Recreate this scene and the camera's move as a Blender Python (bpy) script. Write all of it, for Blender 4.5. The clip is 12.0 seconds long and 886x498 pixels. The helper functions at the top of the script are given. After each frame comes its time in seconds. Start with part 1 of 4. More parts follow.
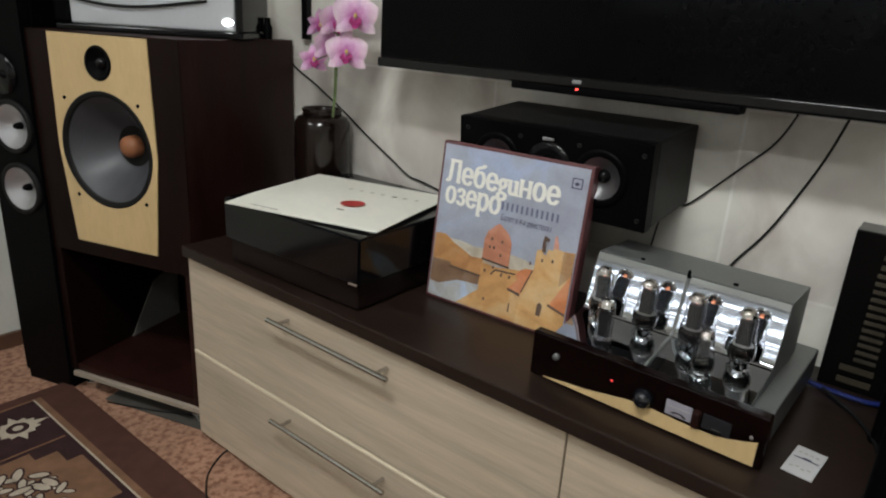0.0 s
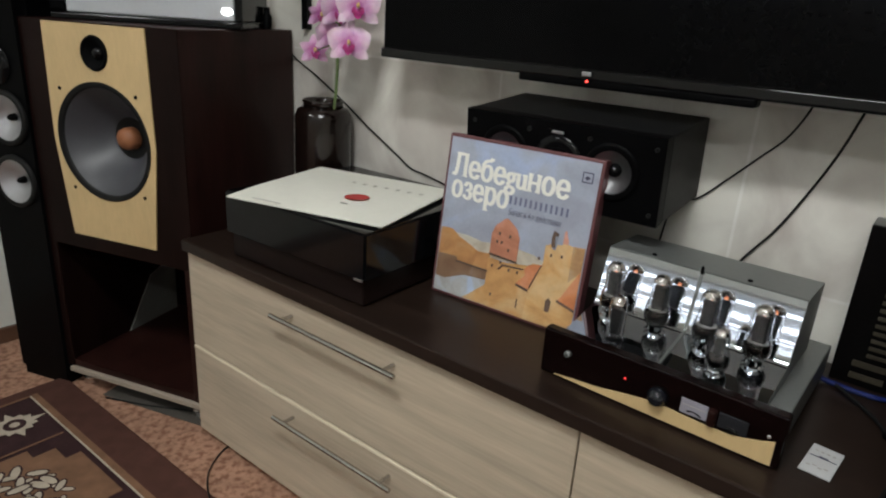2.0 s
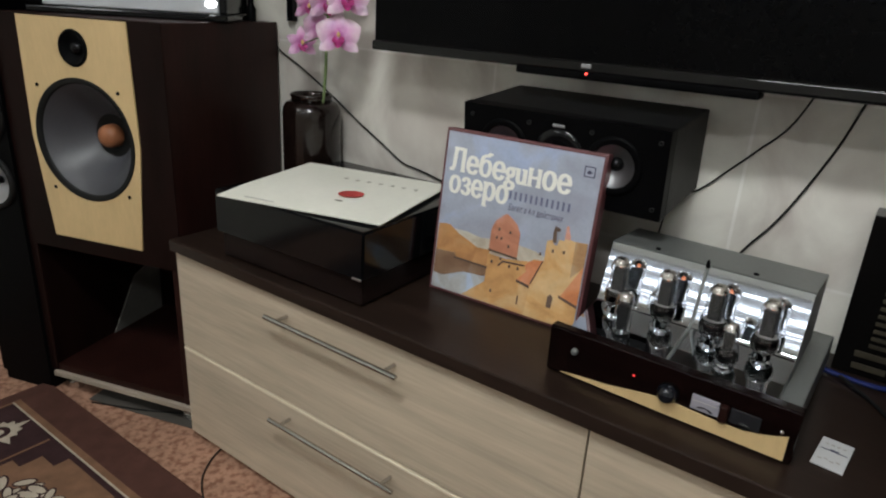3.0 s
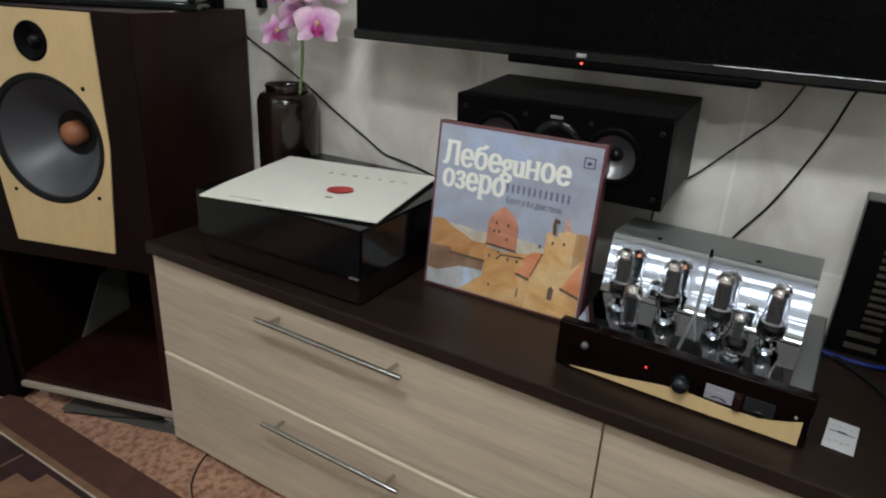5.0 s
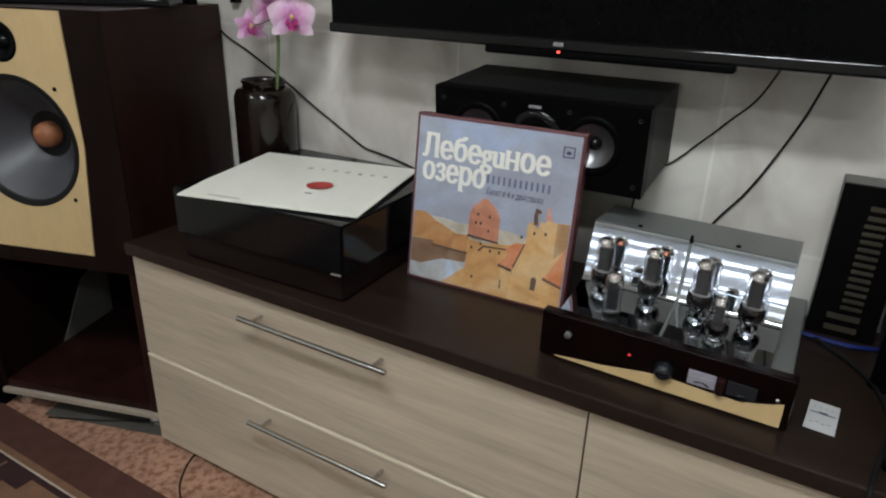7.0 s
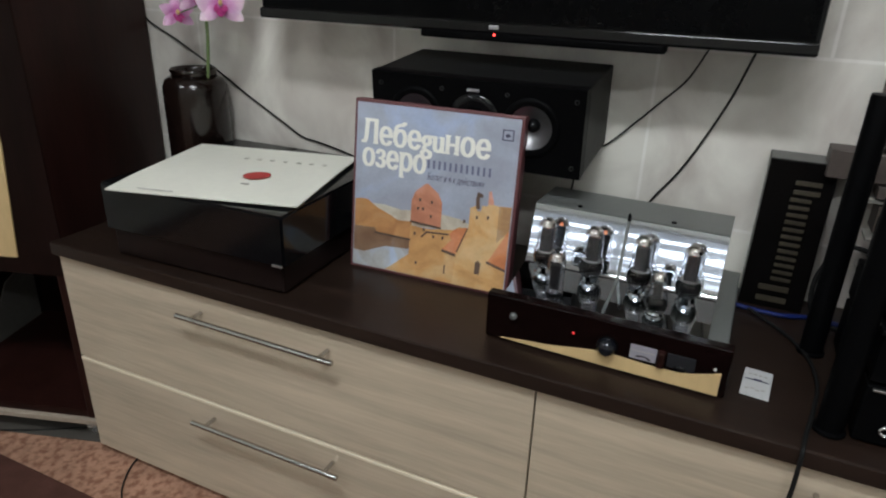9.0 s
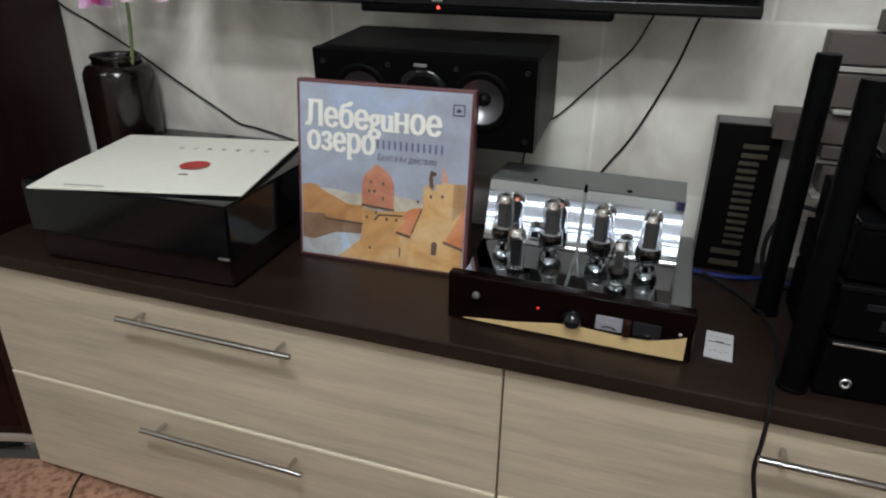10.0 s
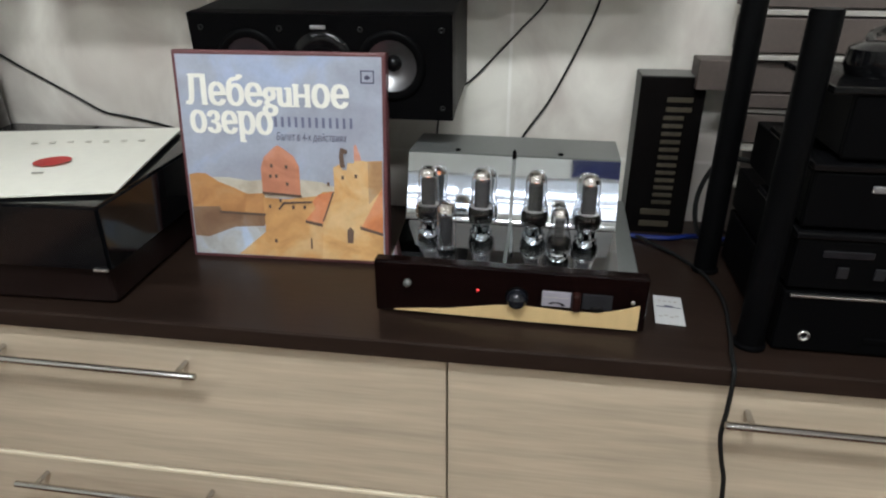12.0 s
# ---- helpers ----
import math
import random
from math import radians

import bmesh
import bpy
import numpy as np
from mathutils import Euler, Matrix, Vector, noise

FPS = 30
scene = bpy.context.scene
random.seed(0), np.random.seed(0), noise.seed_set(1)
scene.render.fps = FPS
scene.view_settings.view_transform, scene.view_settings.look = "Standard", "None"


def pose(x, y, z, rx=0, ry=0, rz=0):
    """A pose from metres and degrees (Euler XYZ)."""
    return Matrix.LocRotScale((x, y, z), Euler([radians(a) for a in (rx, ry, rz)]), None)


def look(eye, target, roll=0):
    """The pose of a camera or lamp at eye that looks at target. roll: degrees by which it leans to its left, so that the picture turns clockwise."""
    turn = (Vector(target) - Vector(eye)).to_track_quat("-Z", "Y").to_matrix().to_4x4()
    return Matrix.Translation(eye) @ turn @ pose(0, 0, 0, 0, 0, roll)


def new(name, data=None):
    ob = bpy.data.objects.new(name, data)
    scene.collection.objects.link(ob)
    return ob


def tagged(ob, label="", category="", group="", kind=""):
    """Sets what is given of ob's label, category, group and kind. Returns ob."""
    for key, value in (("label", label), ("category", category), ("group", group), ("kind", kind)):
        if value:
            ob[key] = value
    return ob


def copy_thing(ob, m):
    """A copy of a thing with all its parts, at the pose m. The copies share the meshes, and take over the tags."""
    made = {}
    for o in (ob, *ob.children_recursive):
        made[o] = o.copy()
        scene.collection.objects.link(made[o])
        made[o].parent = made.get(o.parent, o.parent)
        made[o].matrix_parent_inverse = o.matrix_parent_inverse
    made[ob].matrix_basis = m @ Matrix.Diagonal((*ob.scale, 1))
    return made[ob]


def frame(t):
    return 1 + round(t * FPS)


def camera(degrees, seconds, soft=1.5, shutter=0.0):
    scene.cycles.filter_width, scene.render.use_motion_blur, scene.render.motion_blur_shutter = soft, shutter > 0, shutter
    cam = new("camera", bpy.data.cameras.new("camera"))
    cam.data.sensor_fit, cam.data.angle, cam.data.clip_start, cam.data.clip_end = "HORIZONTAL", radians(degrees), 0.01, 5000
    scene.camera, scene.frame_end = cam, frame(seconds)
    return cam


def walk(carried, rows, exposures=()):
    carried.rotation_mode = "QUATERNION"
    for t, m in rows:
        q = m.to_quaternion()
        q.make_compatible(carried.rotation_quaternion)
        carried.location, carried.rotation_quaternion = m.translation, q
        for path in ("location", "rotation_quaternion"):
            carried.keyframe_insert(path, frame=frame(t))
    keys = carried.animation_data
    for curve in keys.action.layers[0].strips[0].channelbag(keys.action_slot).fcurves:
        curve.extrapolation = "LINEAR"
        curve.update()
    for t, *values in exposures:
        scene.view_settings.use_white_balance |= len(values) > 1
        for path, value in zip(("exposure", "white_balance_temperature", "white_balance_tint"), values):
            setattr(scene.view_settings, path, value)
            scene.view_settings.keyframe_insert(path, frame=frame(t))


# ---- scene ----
cam = camera(68.2, 12.0, soft=2.1)
PATH = [
    (0, (1.372, -0.778, 1.057), (0.21, 0.716, 0.412), 3.5),
    (0.5, (1.371, -0.777, 1.057), (0.217, 0.722, 0.407), 3.3),
    (1, (1.364, -0.778, 1.057), (0.219, 0.725, 0.4), 3.5),
    (1.5, (1.357, -0.774, 1.056), (0.214, 0.727, 0.392), 3.6),
    (2, (1.339, -0.778, 1.056), (0.2, 0.724, 0.386), 3.7),
    (2.5, (1.318, -0.776, 1.055), (0.203, 0.739, 0.376), 3.6),
    (3, (1.294, -0.782, 1.059), (0.215, 0.752, 0.364), 3.4),
    (5, (1.209, -0.805, 1.074), (0.266, 0.794, 0.329), 3.1),
    (5.5, (1.204, -0.802, 1.077), (0.276, 0.799, 0.318), 2.7),
    (6, (1.205, -0.8, 1.07), (0.289, 0.81, 0.316), 2.7),
    (6.5, (1.21, -0.796, 1.077), (0.301, 0.815, 0.316), 2.2),
    (8.5, (1.217, -0.797, 1.067), (0.371, 0.837, 0.283), 2.2),
    (9, (1.216, -0.791, 1.067), (0.467, 0.886, 0.276), 1.9),
    (9.5, (1.203, -0.784, 1.061), (0.551, 0.928, 0.258), 1.4),
    (10, (1.182, -0.777, 1.048), (0.609, 0.951, 0.219), 0.9),
    (10.5, (1.15, -0.759, 1.036), (0.631, 0.979, 0.194), 1.0),
    (11, (1.129, -0.737, 1.026), (0.713, 1.026, 0.177), 0.8),
    (11.5, (1.121, -0.712, 1.006), (0.805, 1.067, 0.15), -0.1),
    (12, (1.117, -0.692, 0.995), (0.854, 1.093, 0.133), -0.1),
]
EXPOSURES = [(0.0, -0.07, 6650, 10), (3.0, -0.08, 6600, 10), (5.0, -0.11, 6400, 10), (9.0, -0.09, 6360, 10), (9.5, -0.05, 6360, 10), (10.5, 0.05, 6380, 10), (12.0, 0.31, 6430, 10)]
walk(cam, [(t, look(eye, target, roll)) for t, eye, target, roll in PATH], EXPOSURES)

# ---- world and lights ----
world = bpy.data.worlds.new("world")
scene.world = world
world.use_nodes = True
world.node_tree.nodes["Background"].inputs[0].default_value = (0.9, 0.95, 1.0, 1)
world.node_tree.nodes["Background"].inputs[1].default_value = 0.02

WALL_Y, WEST_X, EAST_X, SOUTH_Y, CEIL_Z = 0.452, -0.86, 3.1, -3.2, 2.55


def lamp(name, x, y, z, w, d, watts, colour):
    data = bpy.data.lights.new(name, "AREA")
    data.shape, data.size, data.size_y, data.energy, data.color = "RECTANGLE", w, d, watts, colour
    ob = new(name, data)
    ob.matrix_world = pose(x, y, z, 0, 0, 0)
    return ob


LAMPS = [(-0.42, -1.7, 8.0, 8.0), (1.85, -2.1, 18.0, 8.0), (1.05, -1.02, 31.0, 8.0)]
for lx, ly, watts, shine in LAMPS:
    lamp("ceiling_lamp_light", lx, ly, CEIL_Z - 0.17, 0.62, 0.20, watts, (0.91, 0.955, 0.965))


# ---- materials ----
def nodes_of(m):
    m.use_nodes = True
    t = m.node_tree
    return t, t.nodes["Principled BSDF"]


def mat(name, base, rough=0.5, metal=0.0, var=0.18, scale=6.0, bump=0.08, grain=120.0, stretch=(1, 1, 1), coat=0.0, rvar=0.1, spec=0.5):
    """Two scales of colour variation, grain bump and uneven gloss."""
    m = bpy.data.materials.new(name)
    t, p = nodes_of(m)
    co = t.nodes.new("ShaderNodeTexCoord")
    mp = t.nodes.new("ShaderNodeMapping")
    mp.inputs["Scale"].default_value = stretch
    t.links.new(co.outputs["Object"], mp.inputs[0])
    big = t.nodes.new("ShaderNodeTexNoise")
    big.inputs["Scale"].default_value, big.inputs["Detail"].default_value = scale, 4
    fine = t.nodes.new("ShaderNodeTexNoise")
    fine.inputs["Scale"].default_value, fine.inputs["Detail"].default_value = grain, 3
    for n in (big, fine):
        t.links.new(mp.outputs[0], n.inputs["Vector"])
    mix = t.nodes.new("ShaderNodeMath")
    mix.operation = "MULTIPLY_ADD"
    mix.inputs[1].default_value = 0.35
    t.links.new(fine.outputs["Fac"], mix.inputs[0])
    mul = t.nodes.new("ShaderNodeMath")
    mul.operation = "MULTIPLY"
    mul.inputs[1].default_value = 0.65
    t.links.new(big.outputs["Fac"], mul.inputs[0])
    t.links.new(mul.outputs[0], mix.inputs[2])
    ramp = t.nodes.new("ShaderNodeValToRGB")
    e = ramp.color_ramp.elements
    e[0].position, e[1].position = 0.3, 0.7
    e[0].color = (*[c * (1 - var) for c in base], 1)
    e[1].color = (*[min(1, c * (1 + var)) for c in base], 1)
    t.links.new(mix.outputs[0], ramp.inputs[0])
    t.links.new(ramp.outputs[0], p.inputs["Base Color"])
    rr = t.nodes.new("ShaderNodeMapRange")
    rr.inputs["To Min"].default_value, rr.inputs["To Max"].default_value = max(0.02, rough - rvar), min(1, rough + rvar)
    t.links.new(big.outputs["Fac"], rr.inputs["Value"])
    t.links.new(rr.outputs[0], p.inputs["Roughness"])
    p.inputs["Metallic"].default_value = metal
    p.inputs["Coat Weight"].default_value = coat
    p.inputs["Specular IOR Level"].default_value = spec
    if bump:
        b = t.nodes.new("ShaderNodeBump")
        b.inputs["Strength"].default_value, b.inputs["Distance"].default_value = bump, 0.002
        t.links.new(fine.outputs["Fac"], b.inputs["Height"])
        t.links.new(b.outputs[0], p.inputs["Normal"])
    return m


def glow(name, colour, strength):
    m = bpy.data.materials.new(name)
    t, p = nodes_of(m)
    p.inputs["Base Color"].default_value = (*colour, 1)
    p.inputs["Emission Color"].default_value = (*colour, 1)
    p.inputs["Emission Strength"].default_value = strength
    return m


def glass(name, colour=(1, 1, 1), rough=0.0):
    m = bpy.data.materials.new(name)
    t, p = nodes_of(m)
    p.inputs["Base Color"].default_value = (*colour, 1)
    p.inputs["Transmission Weight"].default_value = 1.0
    p.inputs["Roughness"].default_value = rough
    p.inputs["IOR"].default_value = 1.45
    return m


OAK = mat("sonoma_oak", (0.465, 0.385, 0.288), 0.45, var=0.22, scale=2.4, grain=11, stretch=(1.0, 1, 15), bump=0.06)
OAK_EDGE = mat("oak_edge_band", (0.74, 0.65, 0.50), 0.5, var=0.1, scale=4, grain=30)
WENGE = mat("wenge_laminate", (0.0172, 0.0101, 0.0074), 0.35, var=0.4, scale=2.5, grain=14, stretch=(1.5, 18, 18), bump=0.06, spec=0.28)
STEEL = mat("brushed_steel", (0.72, 0.71, 0.70), 0.28, 1.0, var=0.06, grain=200)
HANDLE = mat("polished_steel_bar", (0.50, 0.49, 0.48), 0.13, 1.0, var=0.06, grain=200, bump=0.02, rvar=0.04)
CHROME = mat("mirror_steel", (0.61, 0.64, 0.68), 0.03, 1.0, var=0.05, scale=3, bump=0.03, grain=12, rvar=0.02)
GREYSTEEL = mat("satin_steel", (0.20, 0.21, 0.205), 0.42, 0.6, var=0.1, scale=5, grain=150)
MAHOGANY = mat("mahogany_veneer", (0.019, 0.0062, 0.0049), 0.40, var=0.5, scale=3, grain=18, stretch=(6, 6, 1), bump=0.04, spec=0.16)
# stain of the front board; also puts the bay's shade into its inner panels
STAIN_AND_SHADE = mat("stained_front_and_bay_shade", (0.0075, 0.0028, 0.0023), 0.42, var=0.5, scale=3, grain=18, stretch=(6, 6, 1), bump=0.04, spec=0.1)
MAHOGANY_GLOSS = mat("gloss_mahogany", (0.0045, 0.0018, 0.0016), 0.14, var=0.4, scale=4, grain=20, stretch=(1, 1, 10), bump=0.0, spec=0.12)
MAPLE = mat("maple_veneer", (0.56, 0.40, 0.20), 0.38, var=0.09, scale=5, grain=40, stretch=(3, 3, 1), bump=0.03, coat=0.15)
CONE = mat("grey_poly_cone", (0.052, 0.052, 0.060), 0.42, var=0.12, scale=6, grain=200, bump=0.05)
RUBBER = mat("black_rubber", (0.007, 0.007, 0.007), 0.6, grain=200, spec=0.2)
BLACKV = mat("black_vinyl", (0.006, 0.006, 0.0065), 0.5, var=0.3, grain=180, bump=0.25, spec=0.2)
BLACKG = mat("gloss_black", (0.004, 0.004, 0.0045), 0.12, var=0.2, bump=0.0, rvar=0.04, spec=0.2)
BLACKM = mat("matt_black_metal", (0.002, 0.002, 0.0023), 0.42, var=0.25, grain=250, bump=0.08, spec=0.04)
COPPER = mat("copper_dust_cap", (0.28, 0.105, 0.045), 0.55, var=0.2, grain=80)
SILVERC = mat("aluminium_cone", (0.46, 0.46, 0.48), 0.40, 0.85, var=0.08, grain=60)
DULLCONE = mat("dull_aluminium_cone", (0.26, 0.26, 0.27), 0.36, 0.9, var=0.1, grain=60)
PAPER = mat("aged_white_card", (0.74, 0.73, 0.65), 0.55, var=0.05, scale=7, grain=80, bump=0.04)
WHITEP = mat("white_paper", (0.50, 0.50, 0.50), 0.5, var=0.05, grain=60)
REDINK = mat("red_print", (0.42, 0.035, 0.03), 0.5, var=0.2, scale=20)
GREYINK = mat("grey_print", (0.36, 0.34, 0.31), 0.55, var=0.2, scale=30)
PALEINK = mat("pale_grey_print", (0.52, 0.50, 0.44), 0.55, var=0.2, scale=30)
INK = mat("dark_print", (0.05, 0.05, 0.09), 0.45, var=0.3, scale=30)
WHITEINK = mat("cream_print", (0.80, 0.79, 0.72), 0.4, var=0.05, scale=30)
MAROON = mat("maroon_box_cloth", (0.115, 0.038, 0.042), 0.45, var=0.2, scale=20, grain=200)
BRASSINK = mat("dull_gold_print", (0.050, 0.041, 0.027), 0.45, 0.1, var=0.3, scale=30)
CERAMIC = mat("dark_glazed_ceramic", (0.009, 0.0048, 0.0038), 0.17, var=0.6, scale=14, grain=50, coat=0.05, bump=0.1, stretch=(1, 1, 2))
STEM = mat("green_stem", (0.13, 0.19, 0.07), 0.5, scale=20)
BLUECABLE = mat("blue_cable", (0.004, 0.014, 0.11), 0.4, scale=20)
CEILING = mat("ceiling_paint", (0.80, 0.79, 0.77), 0.8, var=0.03)
PLASTER = mat("side_wall_paper", (0.60, 0.60, 0.55), 0.7, var=0.06, scale=3)
SKIRT = mat("brown_skirting", (0.10, 0.05, 0.03), 0.45, var=0.3, scale=4, stretch=(1, 1, 6))
CARPET_BROWN = mat("rug_brown_pile", (0.074, 0.033, 0.026), 0.95, var=0.22, scale=25, grain=400, bump=0.6, spec=0.1)
CARPET_DARK = mat("rug_dark_pile", (0.036, 0.018, 0.019), 0.95, var=0.3, scale=25, grain=400, bump=0.6, spec=0.1)
CARPET_TAN = mat("rug_tan_pile", (0.17, 0.092, 0.055), 0.95, var=0.25, scale=25, grain=400, bump=0.6, spec=0.1)
CARPET_CREAM = mat("rug_cream_pile", (0.40, 0.34, 0.27), 0.95, var=0.2, scale=25, grain=400, bump=0.6, spec=0.1)
SCREEN = mat("tv_screen_glass", (0.0015, 0.0015, 0.0018), 0.11, var=0.1, bump=0.0, rvar=0.03, spec=0.06)
AMP_LED = glow("dim_red_led", (1.0, 0.05, 0.05), 0.55)
BEZEL = mat("tv_bezel", (0.003, 0.003, 0.0035), 0.08, var=0.1, bump=0.0, rvar=0.02, spec=0.4)
LED = glow("red_led", (1.0, 0.06, 0.05), 4.0)
HEATER = glow("heater_glow", (1.0, 0.36, 0.18), 1.6)
GLASS = glass("tube_glass", (0.97, 0.98, 1.0))
GETTER = mat("silver_getter", (0.80, 0.74, 0.68), 0.12, 1.0, var=0.15, scale=60, bump=0)
SMOKE = mat("smoked_bulb", (0.012, 0.011, 0.011), 0.12, 0.2, var=0.5, scale=80, bump=0)
MICA = mat("mica_plate", (0.30, 0.29, 0.27), 0.4, var=0.2, scale=60)
KNOB = mat("polished_black_knob", (0.006, 0.007, 0.010), 0.05, var=0.2, bump=0.0, rvar=0.02, spec=0.5)
ANODE = mat("grey_anode", (0.032, 0.032, 0.034), 0.5, 0.2, var=0.2, scale=60)
CARD_PINK = mat("faded_card", (0.085, 0.066, 0.058), 0.6, var=0.2, scale=9)
CARD_WHITE = mat("white_card", (0.34, 0.32, 0.29), 0.6, var=0.12, scale=9)
SLAT = mat("blind_slat", (0.62, 0.66, 0.72), 0.5, var=0.08)
# glow behind the added blind, there only for stripes in the mirror steel
STRIPE_GLOW = glow("stripe_glow", (0.90, 0.94, 1.0), 4.5)
SILVERPANEL = mat("silver_plinth", (0.47, 0.48, 0.50), 0.35, 0.2, var=0.06, scale=3)
# emission for the painted highlight on the record player, no lamp
GLINT_GLOW = glow("highlight_glow", (0.94, 0.97, 1.0), 14.0)


def wallpaper():
    """Pale vinyl wallpaper printed with large marbled blocks."""
    m = bpy.data.materials.new("marbled_wallpaper")
    t, p = nodes_of(m)
    co = t.nodes.new("ShaderNodeTexCoord")
    mp = t.nodes.new("ShaderNodeMapping")
    mp.inputs["Rotation"].default_value = (radians(90), 0, 0)
    mp.inputs["Location"].default_value = (-0.005, 0.02, 0)
    t.links.new(co.outputs["Object"], mp.inputs[0])
    br = t.nodes.new("ShaderNodeTexBrick")
    br.inputs["Scale"].default_value = 1.0
    br.inputs["Brick Width"].default_value, br.inputs["Row Height"].default_value = 0.53, 0.31
    br.inputs["Mortar Size"].default_value, br.inputs["Mortar Smooth"].default_value = 0.004, 0.6
    br.inputs["Color1"].default_value = (0.665, 0.64, 0.585, 1)
    br.inputs["Color2"].default_value = (0.79, 0.765, 0.695, 1)
    br.inputs["Mortar"].default_value = (0.87, 0.85, 0.80, 1)
    t.links.new(mp.outputs[0], br.inputs["Vector"])
    stain = t.nodes.new("ShaderNodeTexNoise")
    stain.inputs["Scale"].default_value, stain.inputs["Detail"].default_value, stain.inputs["Distortion"].default_value = 4.0, 6, 0.7
    st = t.nodes.new("ShaderNodeMapping")
    st.inputs["Scale"].default_value = (1.4, 1, 1.1)
    t.links.new(co.outputs["Object"], st.inputs[0])
    t.links.new(st.outputs[0], stain.inputs["Vector"])
    ramp = t.nodes.new("ShaderNodeValToRGB")
    e = ramp.color_ramp.elements
    e[0].position, e[1].position = 0.36, 0.62
    e[0].color, e[1].color = (0.63, 0.585, 0.585, 1), (1, 1, 1, 1)
    t.links.new(stain.outputs["Fac"], ramp.inputs[0])
    mx = t.nodes.new("ShaderNodeMix")
    mx.data_type, mx.blend_type = "RGBA", "MULTIPLY"
    mx.inputs["Factor"].default_value = 0.9
    t.links.new(br.outputs["Color"], mx.inputs["A"])
    t.links.new(ramp.outputs[0], mx.inputs["B"])
    t.links.new(mx.outputs["Result"], p.inputs["Base Color"])
    p.inputs["Roughness"].default_value = 0.5
    fine = t.nodes.new("ShaderNodeTexNoise")
    fine.inputs["Scale"].default_value = 180
    b = t.nodes.new("ShaderNodeBump")
    b.inputs["Strength"].default_value, b.inputs["Distance"].default_value = 0.12, 0.002
    t.links.new(co.outputs["Object"], fine.inputs["Vector"])
    t.links.new(fine.outputs["Fac"], b.inputs["Height"])
    t.links.new(b.outputs[0], p.inputs["Normal"])
    return m


def floor_cover():
    """Terracotta mottled carpet with darker flecks."""
    m = mat("mottled_floor", (0.33, 0.185, 0.125), 0.8, var=0.22, scale=16, grain=140, bump=0.4, spec=0.2)
    t = m.node_tree
    p = t.nodes["Principled BSDF"]
    src = p.inputs["Base Color"].links[0].from_socket
    vor = t.nodes.new("ShaderNodeTexNoise")
    vor.inputs["Scale"].default_value, vor.inputs["Detail"].default_value = 55, 5
    co = t.nodes["Texture Coordinate"]
    t.links.new(co.outputs["Object"], vor.inputs["Vector"])
    ramp = t.nodes.new("ShaderNodeValToRGB")
    e = ramp.color_ramp.elements
    e[0].position, e[1].position = 0.38, 0.56
    e[0].color, e[1].color = (0.62, 0.54, 0.50, 1), (1.1, 1.1, 1.1, 1)
    t.links.new(vor.outputs["Fac"], ramp.inputs[0])
    mx = t.nodes.new("ShaderNodeMix")
    mx.data_type, mx.blend_type = "RGBA", "MULTIPLY"
    mx.inputs["Factor"].default_value = 1.0
    t.links.new(src, mx.inputs["A"])
    t.links.new(ramp.outputs[0], mx.inputs["B"])
    t.links.new(mx.outputs["Result"], p.inputs["Base Color"])
    return m


def petal_mat():
    """White-pink petal, magenta towards the throat (object origin)."""
    m = bpy.data.materials.new("orchid_petal")
    t, p = nodes_of(m)
    co = t.nodes.new("ShaderNodeTexCoord")
    ln = t.nodes.new("ShaderNodeVectorMath")
    ln.operation = "LENGTH"
    t.links.new(co.outputs["Object"], ln.inputs[0])
    ns = t.nodes.new("ShaderNodeTexNoise")
    ns.inputs["Scale"].default_value = 90
    t.links.new(co.outputs["Object"], ns.inputs["Vector"])
    ad = t.nodes.new("ShaderNodeMath")
    ad.operation = "MULTIPLY_ADD"
    ad.inputs[1].default_value = 0.022
    t.links.new(ns.outputs["Fac"], ad.inputs[0])
    t.links.new(ln.outputs["Value"], ad.inputs[2])
    ramp = t.nodes.new("ShaderNodeValToRGB")
    ramp.color_ramp.elements[0].position, ramp.color_ramp.elements[1].position = 0.018, 0.056
    ramp.color_ramp.elements[0].color = (0.44, 0.09, 0.31, 1)
    ramp.color_ramp.elements[1].color = (0.82, 0.62, 0.72, 1)
    mid = ramp.color_ramp.elements.new(0.036)
    mid.color = (0.66, 0.34, 0.57, 1)
    t.links.new(ad.outputs[0], ramp.inputs[0])
    t.links.new(ramp.outputs[0], p.inputs["Base Color"])
    p.inputs["Roughness"].default_value = 0.55
    p.inputs["Subsurface Weight"].default_value = 0.1
    return m


